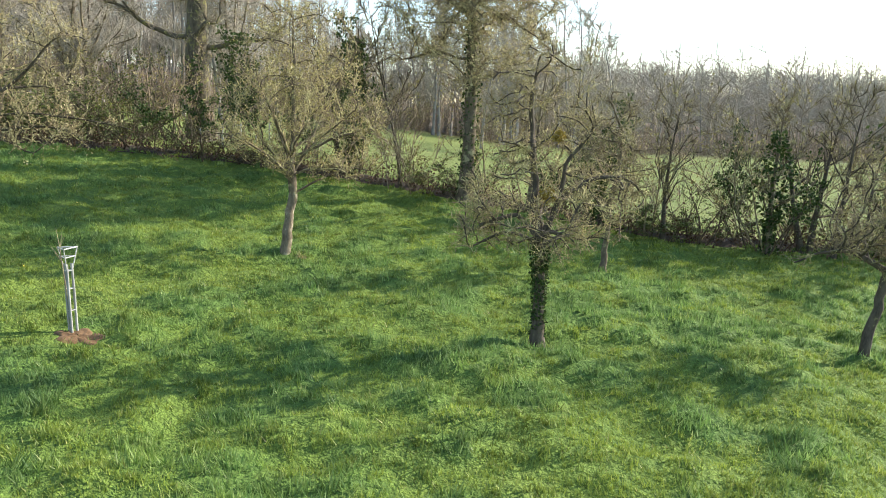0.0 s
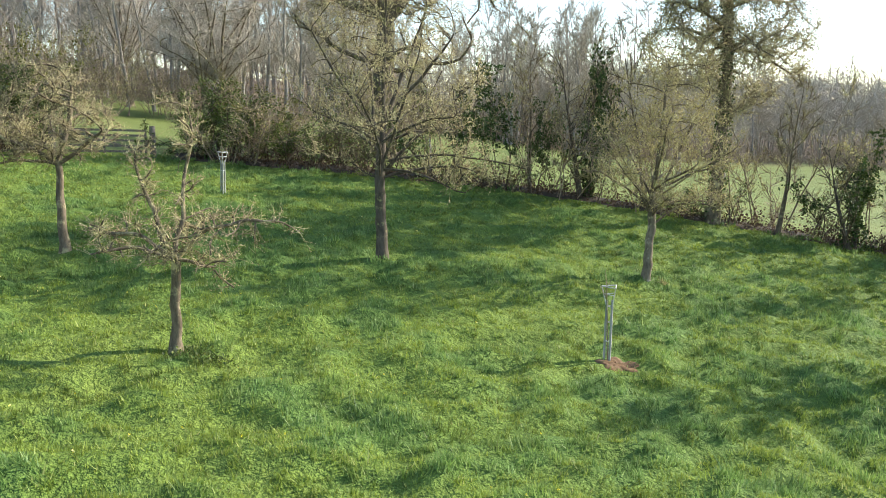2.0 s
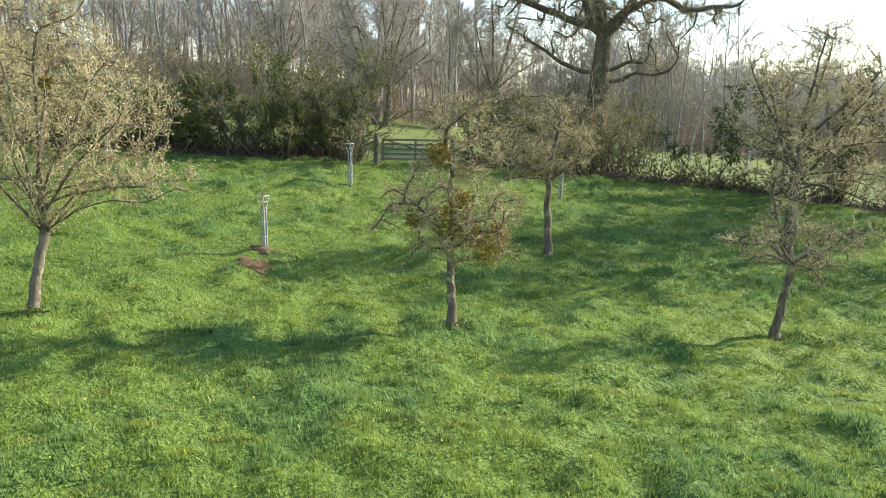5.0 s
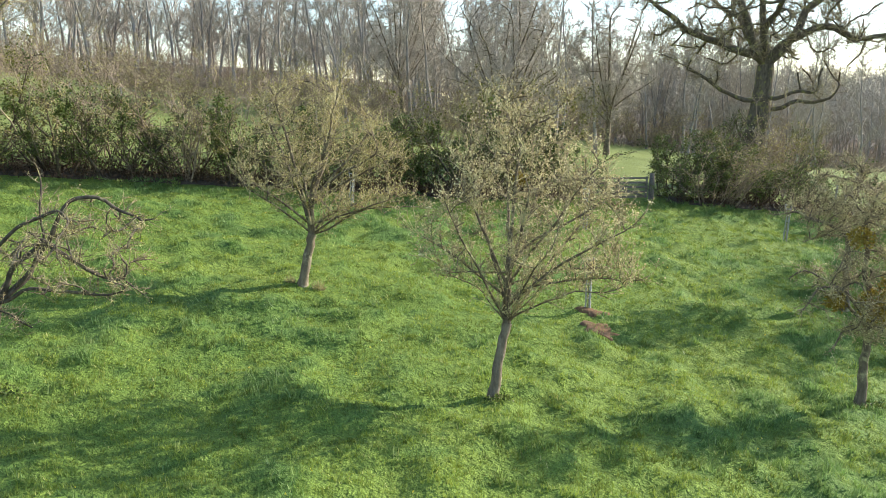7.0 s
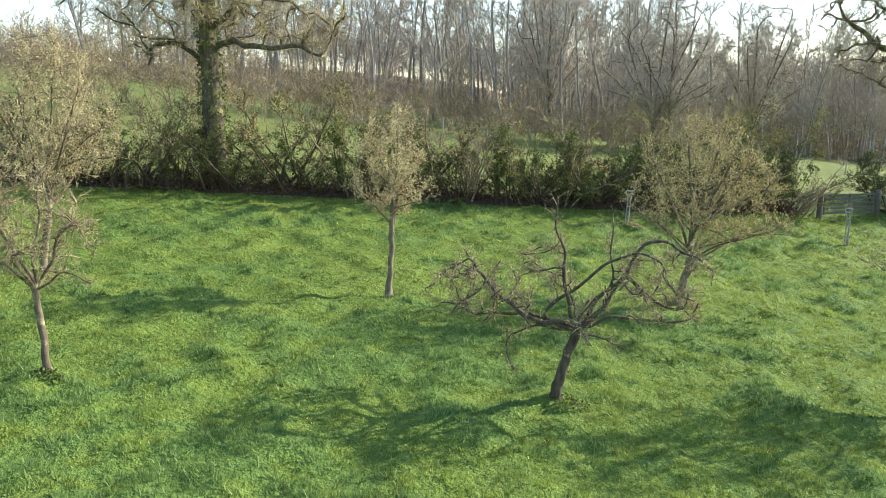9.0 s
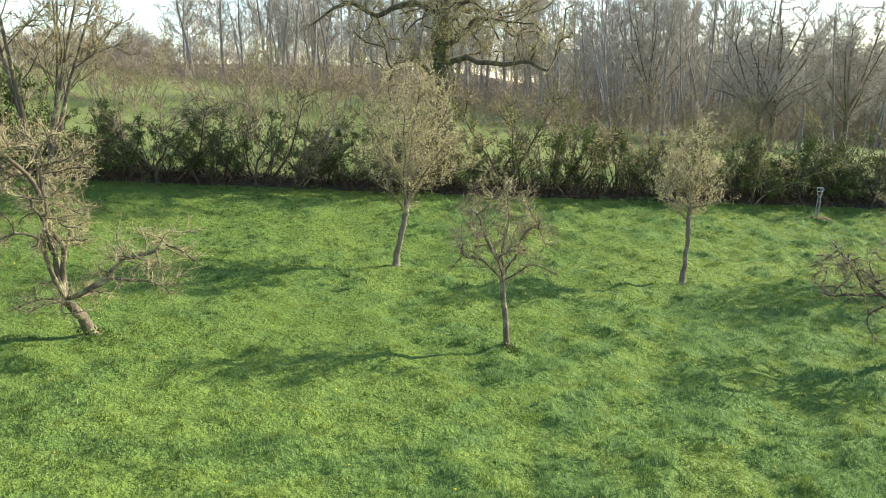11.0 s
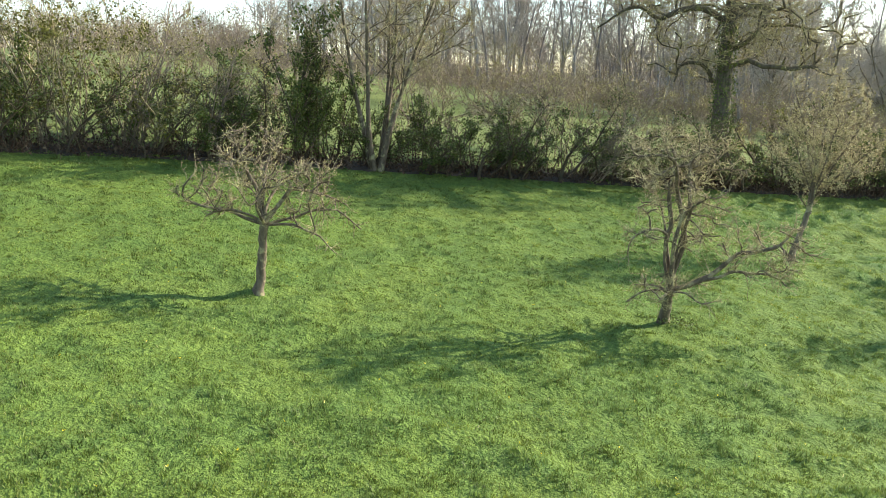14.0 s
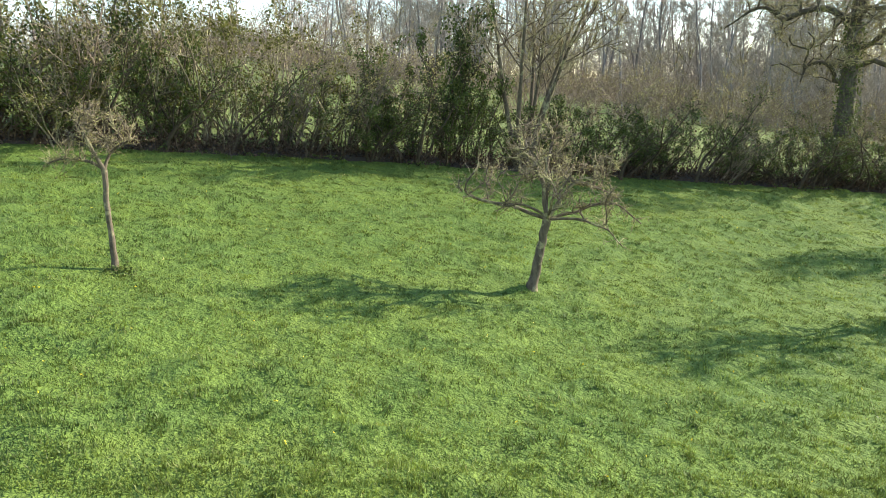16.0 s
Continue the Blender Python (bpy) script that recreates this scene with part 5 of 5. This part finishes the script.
def make_thicket():
    """Brambles, dead stems and litter along the foot of the hedge."""
    rng = np.random.default_rng(15)
    b, k = Build(), 7600
    x = np.concatenate([rng.uniform(-94, -25.4, int(k * 0.75)), rng.uniform(-20, 18, k - int(k * 0.75))])
    y = hedge_y(x) + rng.normal(0.85, 0.42, k)
    z = ground_z(x, y) - 0.02
    for i in range(0, k, 2):
        h = rng.uniform(0.3, 1.1) * (0.75 if x[i] > -22 else 1)
        line = bent(rng, (x[i], y[i], z[i]), (*rng.normal(0, 0.5, 2), 1), h, 3, 0.2, -0.1)
        b.tube(line[[0, 1, 3]], (0.014, 0.011, 0.006), 3)
    at = np.stack([x, y, z], 1)
    at = np.repeat(at, 4, 0) + np.abs(rng.normal(0, 1, (4 * k, 3))) * (0.12, 0.12, 0.4) * rng.choice((-1, 1), (4 * k, 3)) * (1, 1, 0) + np.stack([np.zeros(4 * k)] * 2 + [rng.gamma(1.6, 0.2, 4 * k)], 1)
    b.leaves(at, 0.1, rng)
    tagged(new("undergrowth", b.mesh("undergrowth", BRAMBLE, False)), "dark brown brambles and dead stems under the hedge", "undergrowth", kind="stuff")
    # strip of bare litter
    b = Build()
    for lo, hi in ((-94, -25), (-20.5, 19)):
        xs = np.arange(lo, hi, 0.4)
        fs = np.linspace(0.05, 2.0, 7)
        gx = np.repeat(xs[:, None], 7, 1)
        gy = hedge_y(gx) + fs[None] + 0.12 * np.sin(3.1 * gx) * (fs[None] < 0.2)
        gz = ground_z(gx, gy) + np.array((-0.04, 0.05, 0.08, 0.1, 0.1, 0.08, -0.04))[None] + 0.02 * np.sin(5 * gx + 9 * gy)
        b.v.append(np.stack([gx, gy, gz], -1).reshape(-1, 3))
        i = np.arange(len(xs) - 1)[:, None] * 7 + np.arange(6)[None]
        b.q.append(np.stack([i, i + 7, i + 8, i + 1], -1).reshape(-1, 4) + b.n)
        b.n += len(xs) * 7
    tagged(new("hedge_bank", b.mesh("hedge_bank", LITTER)), "low bank of brown leaf litter under the hedge", "bank", kind="structure")


# ---- guards, gate, fence ----
def make_guard(x, y, label, tall=1.6, soil=True, lean=0.0):
    root = empty("tree_guard", pose(x, y, float(ground_z(x, y)) - 0.04, lean, lean * 0.6, 20), label, "tree guard", "tree guards")
    rng = np.random.default_rng(int(abs(x * 10)))
    for i in range(3):
        a = i * 2 * math.pi / 3 + 0.4
        b = Build()
        c = (math.cos(a) * 0.075, math.sin(a) * 0.075)
        b.tube([(c[0], c[1], -0.1), (c[0], c[1], tall * 0.5), (c[0] * 0.9, c[1] * 0.9, tall - 0.3)], (0.025, 0.024, 0.023), 8)
        part("stake", b, POST_GREY, root)
        b = Build()
        b.tube([(c[0], c[1], tall - 0.42), (c[0] * 2.5, c[1] * 2.5, tall)], (0.011, 0.010), 6)
        part("brace", b, RAIL_PALE, root)
        d = (math.cos(a + 2.094) * 0.1875, math.sin(a + 2.094) * 0.1875)
        b = Build()
        b.tube([(c[0] * 2.5, c[1] * 2.5, tall - 0.01), (d[0], d[1], tall - 0.01)], (0.013, 0.013), 6)
        part("top_rail", b, RAIL_PALE, root)
        b = Build()
        b.tube([(c[0] * 1.9, c[1] * 1.9, tall - 0.17), (d[0] * 0.76, d[1] * 0.76, tall - 0.17)], (0.011, 0.011), 6)
        part("lower_rail", b, RAIL_PALE, root)
    for z in (0.45, 0.85, tall - 0.42):
        b = Build()
        for i in range(3):
            a0, a1 = i * 2.0944 + 0.4, (i + 1) * 2.0944 + 0.4
            b.tube([(math.cos(a0) * 0.09, math.sin(a0) * 0.09, z), (math.cos(a1) * 0.09, math.sin(a1) * 0.09, z)], (0.009, 0.009), 5)
        part("cross_bar", b, RAIL_PALE, root)
    b, spots = Build(), []
    line = bent(rng, (0, 0, -0.05), (0, 0, 1), tall + 0.4, 6, 0.03, 0.02)
    b.tube(line, (0.015, 0.014, 0.013, 0.012, 0.01, 0.008, 0.004), 5)
    for i in range(7):
        p, d = along(line, rng.uniform(0.66, 0.98))
        b.tube(bent(rng, p, off(rng, d, 35), rng.uniform(0.15, 0.35), 3, 0.08, 0.08), (0.006, 0.005, 0.004, 0.002), 4)
    part("sapling", b, TWIG_BROWN, root, "thin bare sapling")
    if soil:
        make_soil(x + 0.15, y - 0.15, 0.44, 0.28, int(abs(x * 7)))
    return root


def make_soil(x, y, rx, ry, seed):
    """A patch of bare earth with clods and a ragged edge."""
    rng = np.random.default_rng(seed)
    b = Build()
    rings, n = 6, 26
    edge = 1 + 0.22 * np.sin(np.arange(n) * 1.1 + seed) + rng.normal(0, 0.1, n)
    v = [(0, 0, 0.05 + float(hummocks(x, y)))]
    for r in range(1, rings + 1):
        f = r / rings
        for i in range(n):
            a = i * 2 * math.pi / n
            px, py = rx * f * edge[i] * math.cos(a), ry * f * edge[i] * math.sin(a)
            v.append((px, py, float(ground_z(x + px, y + py) + hummocks(x + px, y + py) - ground_z(x, y)) + 0.045 * (1 - f ** 3) - 0.03 * (r == rings) + rng.uniform(-0.02, 0.03) * (r < rings)))
    t = [(0, 1 + i, 1 + (i + 1) % n) for i in range(n)]
    for r in range(rings - 1):
        for i in range(n):
            a, c = 1 + r * n + i, 1 + r * n + (i + 1) % n
            t += [(a, a + n, c + n), (a, c + n, c)]
    b.tris(np.array(v), np.array(t))
    ob = new("soil_patch", b.mesh("soil_patch", SOIL if rx > 0.3 else EARTH))
    ob.matrix_basis = pose(x, y, float(ground_z(x, y)) + 0.005)
    return tagged(ob, "patch of bare reddish earth in the grass", "bare soil", "soil patches")


def make_clump(x, y, wide, tall, count, material, name, label, category, seed):
    """A small leafy or grassy clump on the ground."""
    rng = np.random.default_rng(seed)
    b = Build()
    a, r = rng.uniform(0, 2 * math.pi, count), wide * rng.uniform(0, 1, count) ** 0.6
    px, py = np.cos(a) * r, np.sin(a) * r * 0.7
    pz = rng.uniform(0.1, 1, count) * tall * (1 - 0.6 * (r / wide) ** 2) + ground_z(x + px, y + py) + hummocks(x + px, y + py) - ground_z(x, y)
    at = np.stack([px, py, pz], 1)
    if name == "straw_tuft":
        foot = at * (0.5, 0.5, 0)
        foot[:, 2] = ground_z(x + foot[:, 0], y + foot[:, 1]) + hummocks(x + foot[:, 0], y + foot[:, 1]) - ground_z(x, y)
        b.slivers(foot, at, 0.012, rng)
    else:
        b.leaves(at, 0.06, rng, 0.6)
    ob = new(name, b.mesh(name, material, False))
    ob.matrix_basis = pose(x, y, float(ground_z(x, y)))
    return tagged(ob, label, category, kind="stuff")


def make_gate():
    x0, y0, x1, y1 = -24.5, 28.9, -21.3, 30.3
    ln = math.hypot(x1 - x0, y1 - y0)
    turn = math.degrees(math.atan2(y1 - y0, x1 - x0))
    g0, g1 = float(ground_z(x0, y0)), float(ground_z(x1, y1))
    root = empty("field_gate", pose(x0, y0, g0, 0, math.degrees(math.atan2(g0 - g1, ln)), turn), "old wooden five-bar field gate, closed", "gate")
    for i, z in enumerate((0.22, 0.44, 0.66, 0.86, 1.06)):
        b = Build()
        b.box(pose(ln / 2, 0, z), ln - 0.3, 0.035, 0.085)
        part("rail", b, GATE_WOOD, root, smooth=False)
    for px in (0.2, ln / 2, ln - 0.2):
        b = Build()
        b.box(pose(px, 0.03, 0.64), 0.09, 0.03, 0.98)
        part("upright", b, GATE_WOOD, root, smooth=False)
    b = Build()
    b.box(pose(ln / 2, -0.03, 0.64, 0, 16, 0), ln - 0.5, 0.025, 0.08)
    part("diagonal", b, GATE_WOOD, root, smooth=False)
    for px, py, h in ((x0 - 0.08, y0 - 0.03, 1.3), (x1 + 0.08, y1 + 0.03, 1.25)):
        b = Build()
        b.tube([(0, 0, -0.2), (0.01, 0, h * 0.6), (0.015, 0.01, h), (0.015, 0.01, h + 0.02)], (0.125, 0.12, 0.115, 0.03), 10)
        ob = new("gate_post", b.mesh("gate_post", GATE_WOOD))
        ob.matrix_basis = pose(px, py, float(ground_z(px, py)))
        tagged(ob, "thick dark round wooden gate post", "post", "gate posts")


def make_fence(points, label):
    """Posts with two wires on a line over the field."""
    root = empty("wire_fence", pose(0, 0, 0), label, "fence", "field fences")
    prev = None
    for x, y in points:
        z = float(ground_z(x, y))
        b = Build()
        b.tube([(x, y, z - 0.1), (x + 0.01, y, z + 0.6), (x + 0.02, y, z + 1.12), (x + 0.02, y, z + 1.14)], (0.05, 0.048, 0.045, 0.01), 7)
        part("post", b, POST_GREY, root)
        if prev:
            for h in (0.55, 1.0):
                b = Build()
                b.tube([(prev[0], prev[1], prev[2] + h), ((prev[0] + x) / 2, (prev[1] + y) / 2, (prev[2] + z) / 2 + h - 0.03), (x, y, z + h)], (0.004,) * 3, 4)
                part("wire", b, WIRE, root)
        prev = (x, y, z)


make_hedge_trees()
make_woods()
make_far_woods(1900, 33)
make_hedge()
make_thicket()
make_guard(-6.5, 13.35, "grey three-stake guard with flared top round a sapling")
make_guard(-17.2, 25.4, "grey stake guard round a sapling in the shade", 1.5, False, 2)
make_guard(-25.37, 24.5, "pale stake guard round a sapling near the gate", 1.6, False)
make_guard(-27.0, 15.9, "grey stake guard beside bare red soil", 1.55)
make_guard(-34.3, 24.5, "pale leaning stake guard near the hedge", 1.5, True, 4)
make_soil(-27.0, 14.5, 0.5, 0.36, 3)
make_soil(-29.84, 5.4, 0.17, 0.12, 8)
for wx, wy, wide, tall, seed in ((-14.45, 11.75, 0.5, 0.22, 1), (-13.95, 11.5, 0.4, 0.18, 2), (-22.0, 10.7, 0.25, 0.2, 3), (-38.6, 8.35, 0.4, 0.2, 4), (-58.0, 5.6, 0.55, 0.25, 5), (-48.75, 7.1, 0.25, 0.15, 6), (-76.1, 2.1, 0.3, 0.2, 7), (-30.0, 9.5, 0.25, 0.12, 9)):
    make_clump(wx, wy, wide, tall, int(420 * wide), HEDGE_LEAF, "weed_clump", "low clump of green weeds at a tree's foot", "weeds", seed)
for wx, wy, wide, tall, seed in ((-34.2, 15.1, 0.28, 0.4, 11), (-34.95, 15.25, 0.2, 0.3, 12), (-3.4, 19.4, 0.2, 0.25, 13)):
    make_clump(wx, wy, wide, tall, 160, STRAW, "straw_tuft", "pale dry grass tuft at a tree's foot", "grass tuft", seed)
make_gate()
make_fence([(-9.8 + 0.05 * i, 32.5 + 3.2 * i) for i in range(9)], "line of pale posts with wire across the field")
make_fence([(-56 + 3.3 * i, 49.5 + 0.4 * i) for i in range(7)], "old wooden posts with wire in the upper field")
